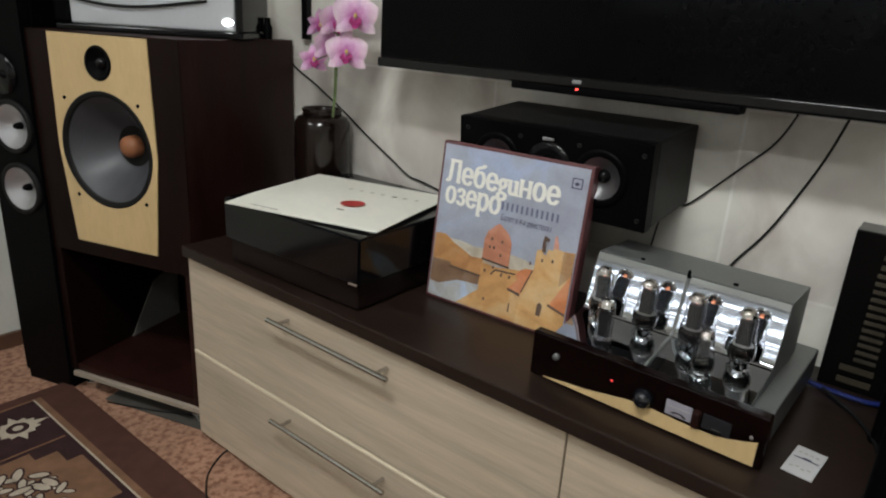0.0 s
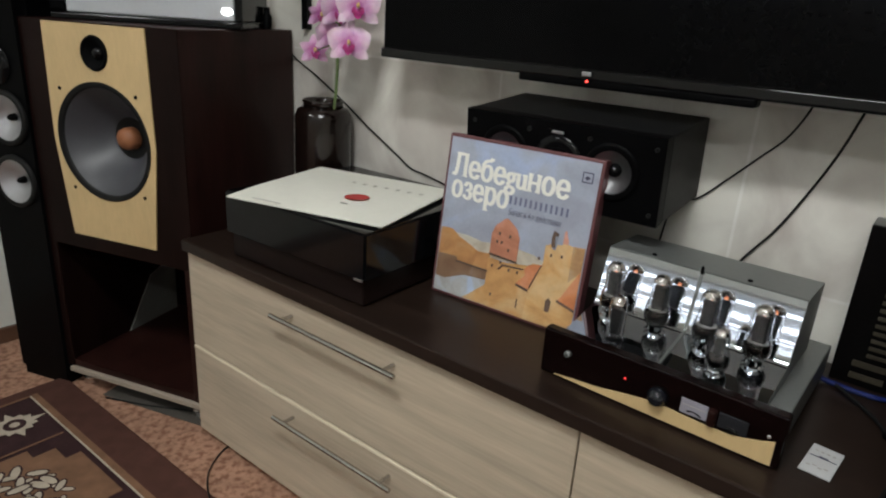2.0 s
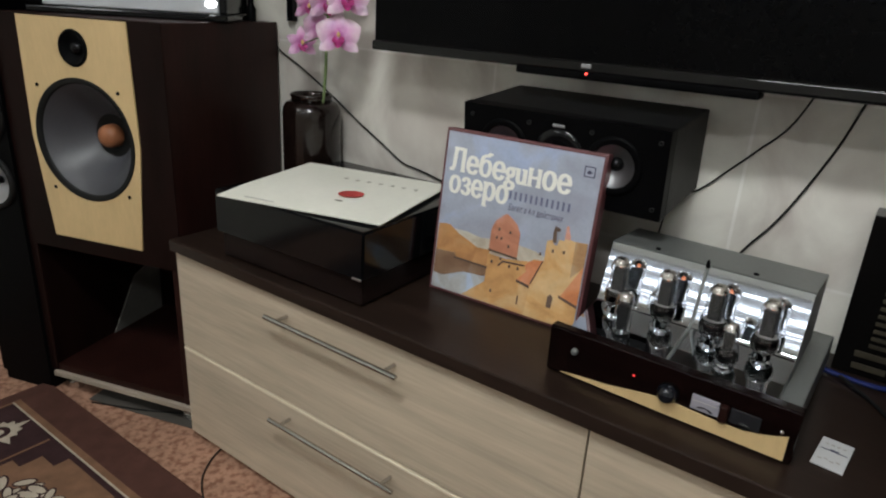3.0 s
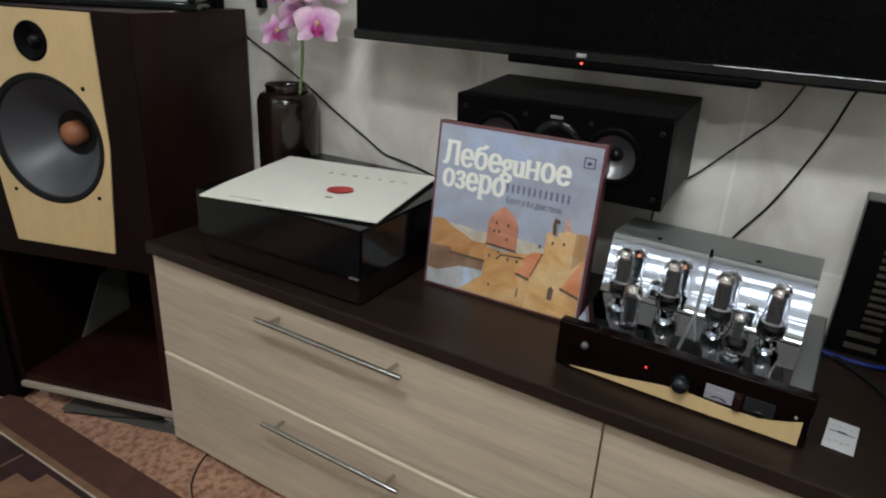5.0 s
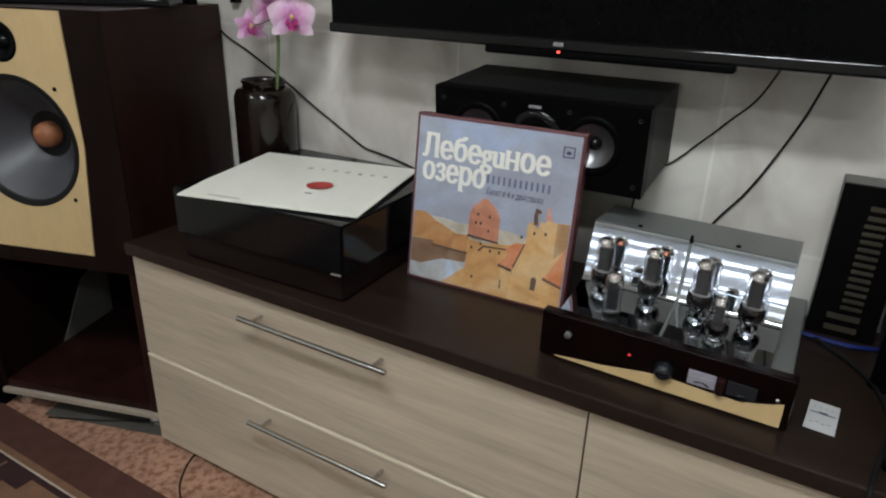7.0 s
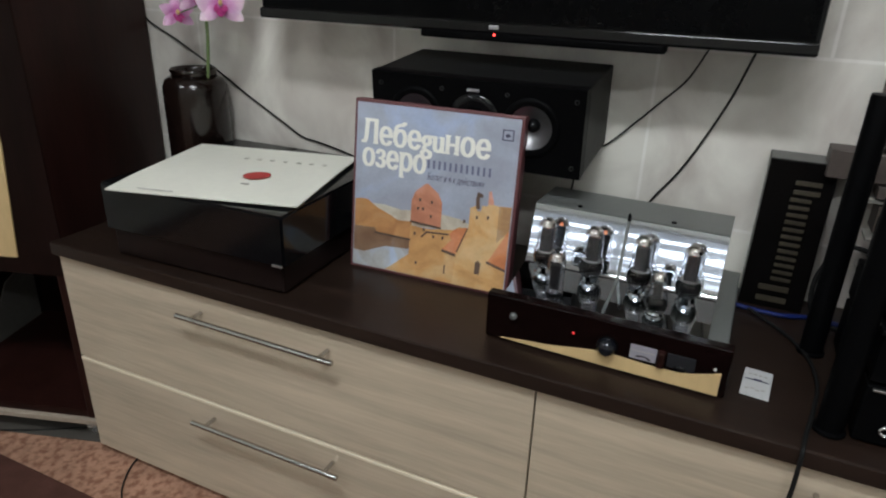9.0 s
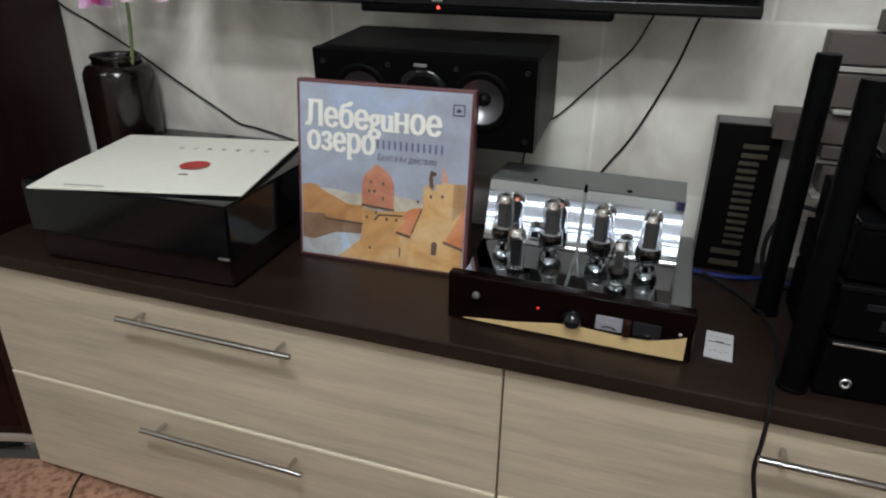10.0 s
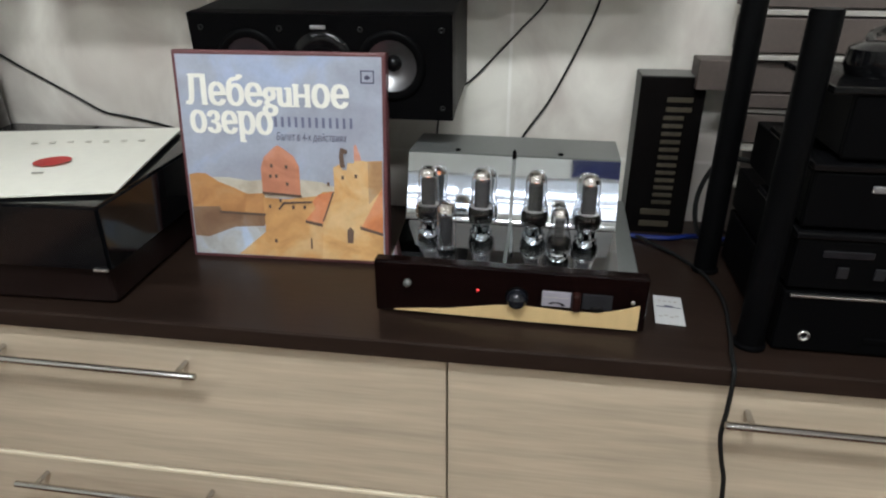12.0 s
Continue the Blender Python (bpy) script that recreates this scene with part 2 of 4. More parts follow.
def wash(name, colour, scale=17.0, strength=1.0):
    """Printed watercolour: a pigment that drifts between a cool pale and a warm deep tone, with fine paper grain."""
    r, g, b = colour
    k = strength
    m = mat(name, colour, 0.38, var=0.1, scale=30, grain=150, bump=0.02)
    t = m.node_tree
    p = t.nodes["Principled BSDF"]
    src = p.inputs["Base Color"].links[0].from_socket
    ns = t.nodes.new("ShaderNodeTexNoise")
    ns.inputs["Scale"].default_value, ns.inputs["Detail"].default_value, ns.inputs["Distortion"].default_value = scale, 5, 1.2
    t.links.new(t.nodes["Texture Coordinate"].outputs["Object"], ns.inputs["Vector"])
    ramp = t.nodes.new("ShaderNodeValToRGB")
    e = ramp.color_ramp.elements
    e[0].position, e[1].position = 0.33, 0.68
    e[0].color = (1 - 0.18 * k, 1 - 0.30 * k, 1 - 0.38 * k, 1)
    e[1].color = (1 + 0.10 * k, 1 + 0.20 * k, 1 + 0.40 * k, 1)
    mid = e.new(0.5)
    mid.color = (1 + 0.04 * k, 1 - 0.04 * k, 1 - 0.12 * k, 1)
    t.links.new(ns.outputs["Fac"], ramp.inputs[0])
    mx = t.nodes.new("ShaderNodeMix")
    mx.data_type, mx.blend_type = "RGBA", "MULTIPLY"
    mx.inputs["Factor"].default_value = 1.0
    t.links.new(src, mx.inputs["A"])
    t.links.new(ramp.outputs[0], mx.inputs["B"])
    t.links.new(mx.outputs["Result"], p.inputs["Base Color"])
    return m


WALLPAPER, FLOORING, PETAL = wallpaper(), floor_cover(), petal_mat()
POLLEN = mat("orchid_column", (0.62, 0.42, 0.16), 0.5, var=0.3, scale=90)
THROAT = mat("orchid_throat", (0.38, 0.03, 0.17), 0.5, var=0.4, scale=60)


# ---- mesh helpers ----
def box(bm, x0, x1, y0, y1, z0, z1, bevel=0.0, m=None, seg=2):
    r = bmesh.ops.create_cube(bm, size=1.0)
    vs = r["verts"]
    for v in vs:
        v.co = Vector(((x0 + x1) / 2 + v.co.x * (x1 - x0), (y0 + y1) / 2 + v.co.y * (y1 - y0), (z0 + z1) / 2 + v.co.z * (z1 - z0)))
        if m:
            v.co = m @ v.co
    if bevel:
        es = list({e for v in vs for e in v.link_edges})
        bmesh.ops.bevel(bm, geom=es, offset=bevel, segments=seg, affect="EDGES", profile=0.5)
    return bm


def boxed(*a, **k):
    return box(bmesh.new(), *a, **k)


def lathe(profile, seg=32, bm=None, m=None):
    """Turned shape about z from (radius, z) pairs."""
    bm = bm or bmesh.new()
    rings = []
    for r, z in profile:
        if r < 1e-6:
            rings.append([bm.verts.new((m or Matrix()) @ Vector((0, 0, z)))])
        else:
            rings.append([bm.verts.new((m or Matrix()) @ Vector((r * math.cos(2 * math.pi * i / seg), r * math.sin(2 * math.pi * i / seg), z))) for i in range(seg)])
    for a, b in zip(rings, rings[1:]):
        for i in range(seg):
            j = (i + 1) % seg
            if len(a) == 1 and len(b) > 1:
                bm.faces.new((a[0], b[j], b[i]))
            elif len(b) == 1 and len(a) > 1:
                bm.faces.new((a[i], a[j], b[0]))
            elif len(a) > 1:
                bm.faces.new((a[i], a[j], b[j], b[i]))
    for f in bm.faces:
        f.smooth = True
    return bm


def rod(bm, a, b, r, seg=16):
    a, b = Vector(a), Vector(b)
    m = Matrix.Translation(a) @ (b - a).to_track_quat("Z", "Y").to_matrix().to_4x4()
    h = (b - a).length
    c = min(r * 0.25, 0.002)
    return lathe([(0, 0), (r - c, 0), (r, c), (r, h - c), (r - c, h), (0, h)], seg, bm, m)


def spline(points, n=10):
    p = [Vector(q) for q in points]
    p = [2 * p[0] - p[1]] + p + [2 * p[-1] - p[-2]]
    out = []
    for i in range(1, len(p) - 2):
        for k in range(n):
            t = k / n
            out.append(0.5 * (2 * p[i] + (p[i + 1] - p[i - 1]) * t + (2 * p[i - 1] - 5 * p[i] + 4 * p[i + 1] - p[i + 2]) * t * t + (3 * p[i] - p[i - 1] - 3 * p[i + 1] + p[i + 2]) * t ** 3))
    return out + [p[-2]]


def hose(points, r, seg=8, n=10):
    """A round cable or stem along a smooth line."""
    bm, pts, rings = bmesh.new(), spline(points, n), []
    for i, q in enumerate(pts):
        d = (pts[min(i + 1, len(pts) - 1)] - pts[max(i - 1, 0)]).normalized()
        rot = d.to_track_quat("Z", "Y").to_matrix()
        rings.append([bm.verts.new(q + rot @ Vector((r * math.cos(2 * math.pi * k / seg), r * math.sin(2 * math.pi * k / seg), 0))) for k in range(seg)])
    for a, b in zip(rings, rings[1:]):
        d0 = [(a[0].co - v.co).length for v in b]
        s = d0.index(min(d0))
        for k in range(seg):
            bm.faces.new((a[k], a[(k + 1) % seg], b[(k + 1 + s) % seg], b[(k + s) % seg]))
    bm.faces.new(rings[0][::-1]), bm.faces.new(rings[-1])
    for f in bm.faces:
        f.smooth = True
    return bm


def slab(outline, thick, bm=None, m=None):
    """A flat plate in the x-z plane, front face at y = 0, its back at y = thick."""
    bm = bm or bmesh.new()
    m = m or Matrix()
    a = [bm.verts.new(m @ Vector((x, 0, z))) for x, z in outline]
    b = [bm.verts.new(m @ Vector((x, thick, z))) for x, z in outline]
    bm.faces.new(a), bm.faces.new(b[::-1])
    for i in range(len(a)):
        j = (i + 1) % len(a)
        bm.faces.new((a[i], b[i], b[j], a[j]))
    bmesh.ops.recalc_face_normals(bm, faces=bm.faces[:])
    return bm


def holed(outline, thick, holes, m=None, seg=48):
    """A plate like slab(), pierced by round holes (x, z, radius)."""
    bm = bmesh.new()
    loops = [[(x, z) for x, z in outline]] + [[(cx + r * math.cos(2 * math.pi * k / seg), cz + r * math.sin(2 * math.pi * k / seg)) for k in range(seg)] for cx, cz, r in holes]
    edges = []
    for lp in loops:
        vs = [bm.verts.new((x, 0, z)) for x, z in lp]
        edges += [bm.edges.new((vs[k], vs[(k + 1) % len(vs)])) for k in range(len(vs))]
    bmesh.ops.triangle_fill(bm, edges=edges, use_beauty=True)
    for f in bm.faces:
        if f.normal.y > 0:
            f.normal_flip()
    r = bmesh.ops.extrude_face_region(bm, geom=bm.faces[:])
    for v in r["geom"]:
        if isinstance(v, bmesh.types.BMVert):
            v.co.y += thick
    if m:
        bmesh.ops.transform(bm, matrix=m, verts=bm.verts)
    return bm


def mesh_ob(name, bm, material):
    me = bpy.data.meshes.new(name)
    if all(e.is_manifold for e in bm.edges):
        bmesh.ops.recalc_face_normals(bm, faces=bm.faces[:])
    for e in bm.edges:
        if len(e.link_faces) == 2 and e.calc_face_angle(0.0) > 0.75:
            e.smooth = False
    bm.to_mesh(me)
    bm.free()
    me.materials.append(material)
    return new(name, me)


def part(name, bm, material, parent, label="", at=None):
    ob = mesh_ob(name, bm, material)
    ob.parent = parent
    if at is not None:
        ob.matrix_basis = at
    return tagged(ob, label)


def thing(name, m, label, category, group="", kind=""):
    ob = new(name)
    ob.empty_display_size = 0.05
    ob.matrix_basis = m
    return tagged(ob, label, category, group, kind)


def solid(name, bm, material, label, category="", group="", kind="", at=None):
    ob = mesh_ob(name, bm, material)
    if at is not None:
        ob.matrix_basis = at
    return tagged(ob, label, category, group, kind)


def lettering(body, size, bold=0.0, shear=0.0, squeeze=1.0):
    """A bmesh of flat letters from the built-in font, in the x-z plane, starting at the origin."""
    cu = bpy.data.curves.new("letters", "FONT")
    cu.body, cu.size, cu.offset, cu.shear = body, size, bold, shear
    cu.resolution_u = 4
    ob = bpy.data.objects.new("letters", cu)
    scene.collection.objects.link(ob)
    me = bpy.data.meshes.new_from_object(ob.evaluated_get(bpy.context.evaluated_depsgraph_get()))
    bm = bmesh.new()
    bm.from_mesh(me)
    for v in bm.verts:
        v.co = Vector((v.co.x * squeeze, -v.co.z, v.co.y))
    bm.normal_update()
    bmesh.ops.reverse_faces(bm, faces=[f for f in bm.faces if f.normal.y > 0])
    bpy.data.objects.remove(ob)
    bpy.data.meshes.remove(me)
    bpy.data.curves.remove(cu)
    return bm


# ---- structure ----
solid("floor", boxed(WEST_X - 0.2, EAST_X + 0.2, SOUTH_Y - 0.2, WALL_Y + 0.2, -0.1, 0), FLOORING, "terracotta mottled short-pile floor covering", "floor", kind="structure")
solid("wall_north", boxed(WEST_X - 0.2, EAST_X + 0.2, WALL_Y, WALL_Y + 0.15, 0, CEIL_Z), WALLPAPER, "pale marbled wallpaper wall with printed blocks", "wall", kind="structure")
solid("wall_west", boxed(WEST_X - 0.15, WEST_X, SOUTH_Y, WALL_Y, 0, CEIL_Z), PLASTER, "pale greenish white papered wall", "wall", kind="structure")
solid("wall_east", boxed(EAST_X, EAST_X + 0.15, SOUTH_Y, WALL_Y, 0, CEIL_Z), PLASTER, "pale greenish white papered wall", "wall", kind="structure")
WX0, WX1, WZ0, WZ1 = -0.85, 1.80, 1.26, 1.66
sw = bmesh.new()
box(sw, WEST_X - 0.2, WX0, SOUTH_Y - 0.15, SOUTH_Y, 0, CEIL_Z)
box(sw, WX1, EAST_X + 0.2, SOUTH_Y - 0.15, SOUTH_Y, 0, CEIL_Z)
box(sw, WX0, WX1, SOUTH_Y - 0.15, SOUTH_Y, 0, WZ0)
box(sw, WX0, WX1, SOUTH_Y - 0.15, SOUTH_Y, WZ1, CEIL_Z)
solid("wall_south", sw, PLASTER, "pale greenish white papered wall", "wall", kind="structure")
solid("ceiling", boxed(WEST_X - 0.2, EAST_X + 0.2, SOUTH_Y - 0.2, WALL_Y + 0.2, CEIL_Z, CEIL_Z + 0.1), CEILING, "matt white painted ceiling", "ceiling", kind="structure")
skb = bmesh.new()
box(skb, WEST_X, WEST_X + 0.016, SOUTH_Y, WALL_Y - 0.02, 0, 0.05, 0.004)
solid("baseboard", skb, SKIRT, "brown wooden skirting board along the side wall", "skirting", kind="structure")


def blind_window():
    """A low wide window with a white slatted blind, unseen; added with a glowing sheet behind it to put bright stripes
    in the amplifier's mirror plates.
    """
    root = thing("added_window_1", pose(0, 0, 0), "wide unseen window with a white slatted blind, added for stripe reflections", "window", kind="structure")
    fr = bmesh.new()
    for z in (WZ0 + 0.002, WZ1 - 0.032):
        box(fr, WX0 + 0.002, WX1 - 0.002, SOUTH_Y - 0.10, SOUTH_Y - 0.05, z, z + 0.03, 0.003)
    for x in (WX0 + 0.002, 0.45, WX1 - 0.042):
        box(fr, x, x + 0.04, SOUTH_Y - 0.10, SOUTH_Y - 0.05, WZ0 + 0.033, WZ1 - 0.033, 0.003)
    part("window_frame", fr, CEILING, root, "white window frame")
    part("pane", boxed(WX0 + 0.01, WX1 - 0.01, SOUTH_Y - 0.078, SOUTH_Y - 0.073, WZ0 + 0.02, WZ1 - 0.02), GLASS, root, "clear window pane").visible_shadow = False
    for q in range(5):
        z = WZ0 - 0.020 + 0.084 * q
        part("slat", boxed(WX0 + 0.01, WX1 - 0.01, SOUTH_Y - 0.034, SOUTH_Y - 0.030, z, z + 0.064 - 0.004 * (q % 2), 0.001), SLAT, root, "pale blue-grey blind slat")
    solid("backdrop", boxed(WX0 - 0.6, WX1 + 0.6, SOUTH_Y - 0.62, SOUTH_Y - 0.60, WZ0 - 0.5, WZ1 + 0.5), STRIPE_GLOW, "glowing sheet behind the added blind, source of the stripe reflections", "sky", kind="structure")


blind_window()
# unseen panel, added to put a dark blue patch in the mirror plate
solid("reflected_navy_panel", boxed(1.22, 1.90, SOUTH_Y + 0.001, SOUTH_Y + 0.02, WZ1 + 0.01, WZ1 + 0.17, 0.006), mat("navy_panel", (0.012, 0.016, 0.07), 0.85, var=0.3, scale=12), "dark navy panel, unseen, added for the blue patch in the mirror plate", "wall hanging")


def ceiling_lamp(x, y, shine, sx=1.0, tubes=(-0.1, 0.0, 0.1), thick=0.018):
    root = thing("ceiling_lamp", pose(x, y, CEIL_Z) @ Matrix.Diagonal((sx, 1, 1, 1)), "white pendant ceiling lamp with three lit tubes", "lamp", "ceiling lamps")
    tube_glow = glow("lamp_tube_glow", (0.91, 0.955, 0.965), shine)
    fr = bmesh.new()
    for a in (-0.36, 0.34):
        box(fr, a, a + 0.02, -0.18, 0.18, -0.15, -0.09, 0.003)
    for a in (-0.18, 0.16):
        box(fr, -0.34, 0.34, a, a + 0.02, -0.15, -0.09, 0.003)
    part("frame", fr, STEEL, root, "steel lamp frame")
    for ry in tubes:
        tb = bmesh.new()
        rod(tb, (-0.335, ry, -0.12), (0.335, ry, -0.12), thick)
        part("lamp_tube", tb, tube_glow, root, "glowing white tube")
    for rx in (-0.3, 0.3):
        st = bmesh.new()
        rod(st, (rx, 0.172, -0.09), (rx, 0.172, 0.0), 0.005)
        part("hanger", st, STEEL, root)


for lx, ly, watts, shine in LAMPS:
    ceiling_lamp(lx, ly, shine)


# ---- rug ----
def rug():
    x0, x1, y0, y1 = -0.50, 2.6, -2.4, -0.12
    root = thing("rug", pose(0, 0, 0), "brown patterned pile rug with cream medallions", "rug")
    part("weave", boxed(x0, x1, y0, y1, 0.001, 0.012, 0.004), CARPET_BROWN, root)
    ix, iy = x0 + 0.045, y1 - 0.09
    part("inner_field", boxed(ix, x1 - 0.1, y0 + 0.1, iy, 0.010, 0.0135), CARPET_DARK, root, "dark patterned field")
    line = bmesh.new()
    box(line, ix, x1 - 0.1, iy - 0.016, iy, 0.0125, 0.0148)
    part("border_strip", line, CARPET_TAN, root, "tan border strip")
    part("border_line", boxed(ix + 0.003, x1 - 0.1, iy - 0.0205, iy - 0.0165, 0.0125, 0.0152), CARPET_CREAM, root, "thin cream border line")
    part("border_line", boxed(ix, ix + 0.006, y0 + 0.1, iy - 0.021, 0.0125, 0.0150), CARPET_TAN, root)
    part("border_line", boxed(ix + 0.225, ix + 0.230, y0 + 0.1, iy - 0.03, 0.0125, 0.0150), CARPET_TAN, root)
    # stepped tan panels
    for k in range(6):
        cx = ix + 0.435 + 0.44 * k
        st = bmesh.new()
        for w, d0, d1 in ((0.19, 0.12, 0.35), (0.155, 0.07, 0.40), (0.10, 0.035, 0.43)):
            box(st, cx - w, cx + w, iy - d1, iy - d0, 0.0125, 0.0148 + 0.0002 * w * 10)
        part("stepped_panel", st, CARPET_TAN, root, "tan stepped panel")
        bq, rim = bmesh.new(), bmesh.new()
        rnd = random.Random(k)
        for j in range(110):
            a, r = rnd.uniform(0, 6.28), 0.125 * math.sqrt(rnd.random())
            px, py, ln = cx + r * math.cos(a) * 1.15, iy - 0.23 + r * math.sin(a), rnd.uniform(0.014, 0.026)
            pts = []
            for q in range(10):
                b = 2 * math.pi * q / 10
                pts.append((ln * math.cos(b), 0.4 * ln * math.sin(b)))
            rot = Matrix.Translation((px, py, 0.0166 + 0.0002 * (j % 7))) @ Matrix.Rotation(rnd.choice((0.6, -0.6, 1.2)) + rnd.uniform(-0.3, 0.3), 4, "Z")
            bq.faces.new([bq.verts.new(rot @ Vector((u, v, 0))) for u, v in pts])
            edge_z = rot @ Matrix.Translation((0, 0, -0.00012))
            rim.faces.new([rim.verts.new(edge_z @ Vector((u * 1.22, v * 1.5, 0))) for u, v in pts])
        bq.normal_update()
        tagged(part("leaf_motif", bq, CARPET_CREAM, root, "cream leaf scroll motif"), "cream leaf scroll motif", kind="stuff")
        rim.normal_update()
        tagged(part("leaf_outline", rim, CARPET_DARK, root), "dark brown leaf outlines", kind="stuff")
    # star medallions in the guard band along the end
    for k in range(5):
        cx, cy = ix + 0.115, iy - 0.098 - 0.30 * k
        sm = bmesh.new()
        pts = []
        for q in range(24):
            b = 2 * math.pi * q / 24
            r = 0.054 * (1.0 if q % 2 == 0 else 0.8) * (1.4 if q % 12 == 6 or q % 12 == 0 else 1)
            pts.append(sm.verts.new((cx + r * math.sin(b) * 0.85, cy + r * math.cos(b), 0.0158)))
        sm.faces.new(pts)
        med = part("medallion", sm, CARPET_CREAM, root, "cream star medallion")
        rg = lathe([(0.026, 0.0162), (0.024, 0.0172), (0.013, 0.0172), (0.012, 0.0162)], 16, None, Matrix.Translation((cx, cy, 0)))
        part("ring", rg, CARPET_DARK, med, "dark ring")


rug()

# ---- sideboard ----
TOP = 0.532


def drawer(root, x0, x1, z0, z1, hz):
    d = part("drawer", boxed(x0, x1, 0, 0.018, z0, z1, 0.0012), OAK, root, "pale oak drawer front")
    part("edge_band", boxed(x0 + 0.001, x1 - 0.001, -0.0015, 0.017, z1 - 0.003, z1 + 0.003, 0.0006), OAK_EDGE, d, "cream edge band")
    c = (x0 + x1) / 2
    hb = bmesh.new()
    rod(hb, (c - 0.168, -0.031, hz + 0.0005), (c + 0.174, -0.031, hz - 0.001), 0.0052)
    for s in (-0.135, 0.145):
        rod(hb, (c + s, -0.031, hz), (c + s, 0.0, hz), 0.004, 10)
    part("handle", hb, HANDLE, d, "long steel bar handle")


def sideboard(x):
    root = thing("sideboard_unit", pose(x, 0, 0), "pale oak two-drawer low sideboard unit on the floor", "sideboard", "sideboard units")
    cb = bmesh.new()
    box(cb, 0.001, 0.017, 0.021, 0.44, 0.016, 0.505, 0.001)
    box(cb, 1.003, 1.019, 0.021, 0.44, 0.016, 0.505, 0.001)
    box(cb, 0.017, 1.003, 0.03, 0.44, 0.016, 0.032)
    box(cb, 0.017, 1.003, 0.424, 0.44, 0.032, 0.505)
    part("body", cb, OAK, root, "oak side and bottom panels")
    for fx in (0.05, 0.93):
        for fy in (0.06, 0.37):
            part("foot", lathe([(0, 0), (0.018, 0), (0.02, 0.004), (0.016, 0.017), (0, 0.017)], 16, None, Matrix.Translation((fx, fy, 0))), RUBBER, root)
    drawer(root, 0.0015, 1.0185, 0.262, 0.502, 0.4635)
    drawer(root, 0.0015, 1.0185, 0.019, 0.2555, 0.222)
    return root


unit = sideboard(0.0)
copy_thing(unit, pose(1.02, 0, 0))
wt = thing("worktop", pose(0, 0, 0), "dark wenge laminate sideboard top", "worktop")
part("board", boxed(-0.004, 2.045, -0.010, 0.446, 0.5065, TOP, 0.0015), WENGE, wt)
part("edge_band", boxed(-0.003, 2.044, -0.012, -0.009, 0.507, TOP - 0.001, 0.001), WENGE, wt, "dark front edge band")



# ---- big two-way speaker with open lower bay ----
def big_speaker():
    w, h, d = 0.475, 0.995, 0.44
    # local x runs along the front, local y to the back
    root = thing("large_speaker", pose(-0.470, -0.120, 0.0, 0, 0, 17.5), "large mahogany speaker cabinet with a maple baffle", "speaker")
    # this side, the middle and back panels carry the bay's shade in their colour
    part("side_panel", boxed(0, 0.03, 0.0, d, 0.065, h, 0.003), STAIN_AND_SHADE, root, "mahogany side, bay shade put into its colour")
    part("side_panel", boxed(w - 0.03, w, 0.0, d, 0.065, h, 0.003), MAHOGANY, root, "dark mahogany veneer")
    part("top_panel", boxed(0.03, w - 0.03, 0.0, d, h - 0.025, h, 0.003), MAHOGANY, root)
    part("middle_panel", boxed(0.03, w - 0.03, 0.004, d, 0.435, 0.46), STAIN_AND_SHADE, root)
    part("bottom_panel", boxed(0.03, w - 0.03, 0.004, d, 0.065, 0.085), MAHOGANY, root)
    part("back_panel", boxed(0.03, w - 0.03, d - 0.02, d, 0.085, h - 0.025), STAIN_AND_SHADE, root)
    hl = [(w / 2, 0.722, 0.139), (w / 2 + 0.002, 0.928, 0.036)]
    part("front_board", holed([(0.0005, 0.437), (w - 0.0005, 0.437), (w - 0.0005, h - 0.0008), (0.0005, h - 0.0008)], 0.02, hl, pose(0, -0.0015, 0)), STAIN_AND_SHADE, root, "dark stained front board")
    cx = w / 2
    zt, zm, zb = h - 0.004, 0.72, 0.475
    part("baffle", holed([(cx - 0.152, zt), (cx - 0.156, zm), (cx - 0.131, zb), (cx + 0.131, zb), (cx + 0.156, zm), (cx + 0.152, zt)], 0.004, hl, pose(0, -0.005, 0)), MAPLE, root, "pale maple veneer baffle")
    f = pose(cx, -0.005, 0.722, 90, 0, 0)
    wo = part("woofer", lathe([(0.131, -0.004), (0.124, -0.010), (0.10, -0.034), (0.078, -0.062), (0.058, -0.082), (0.045, -0.092), (0.028, -0.094)], 56, None, f), CONE, root, "grey polypropylene woofer cone")
    part("surround", lathe([(0.1425, -0.001), (0.1425, 0.0012), (0.1385, 0.0018), (0.135, -0.001), (0.131, 0.0005), (0.128, -0.0075)], 56, None, f), RUBBER, wo, "black rubber surround")
    part("dust_ring", lathe([(0.052, -0.087), (0.049, -0.086), (0.040, -0.091), (0.028, -0.091)], 32, None, f), RUBBER, wo, "black ring")
    part("dust_cap", lathe([(0.028, -0.094), (0.028, -0.074), (0.025, -0.063), (0.014, -0.056), (0, -0.054)], 32, None, f), COPPER, wo, "copper phase plug")
    g = pose(cx + 0.002, -0.006, 0.928, 90, 0, 0)
    tw = part("tweeter", lathe([(0, -0.012), (0.012, -0.012), (0.02, -0.010), (0.034, 0.001), (0.038, 0.003), (0.041, -0.002)], 36, None, g), BLACKM, root, "black horn tweeter")
    part("dome", lathe([(0.016, -0.012), (0.012, -0.004), (0.006, 0.0), (0, 0.001)], 20, None, g), BLACKG, tw, "small gloss black dome")
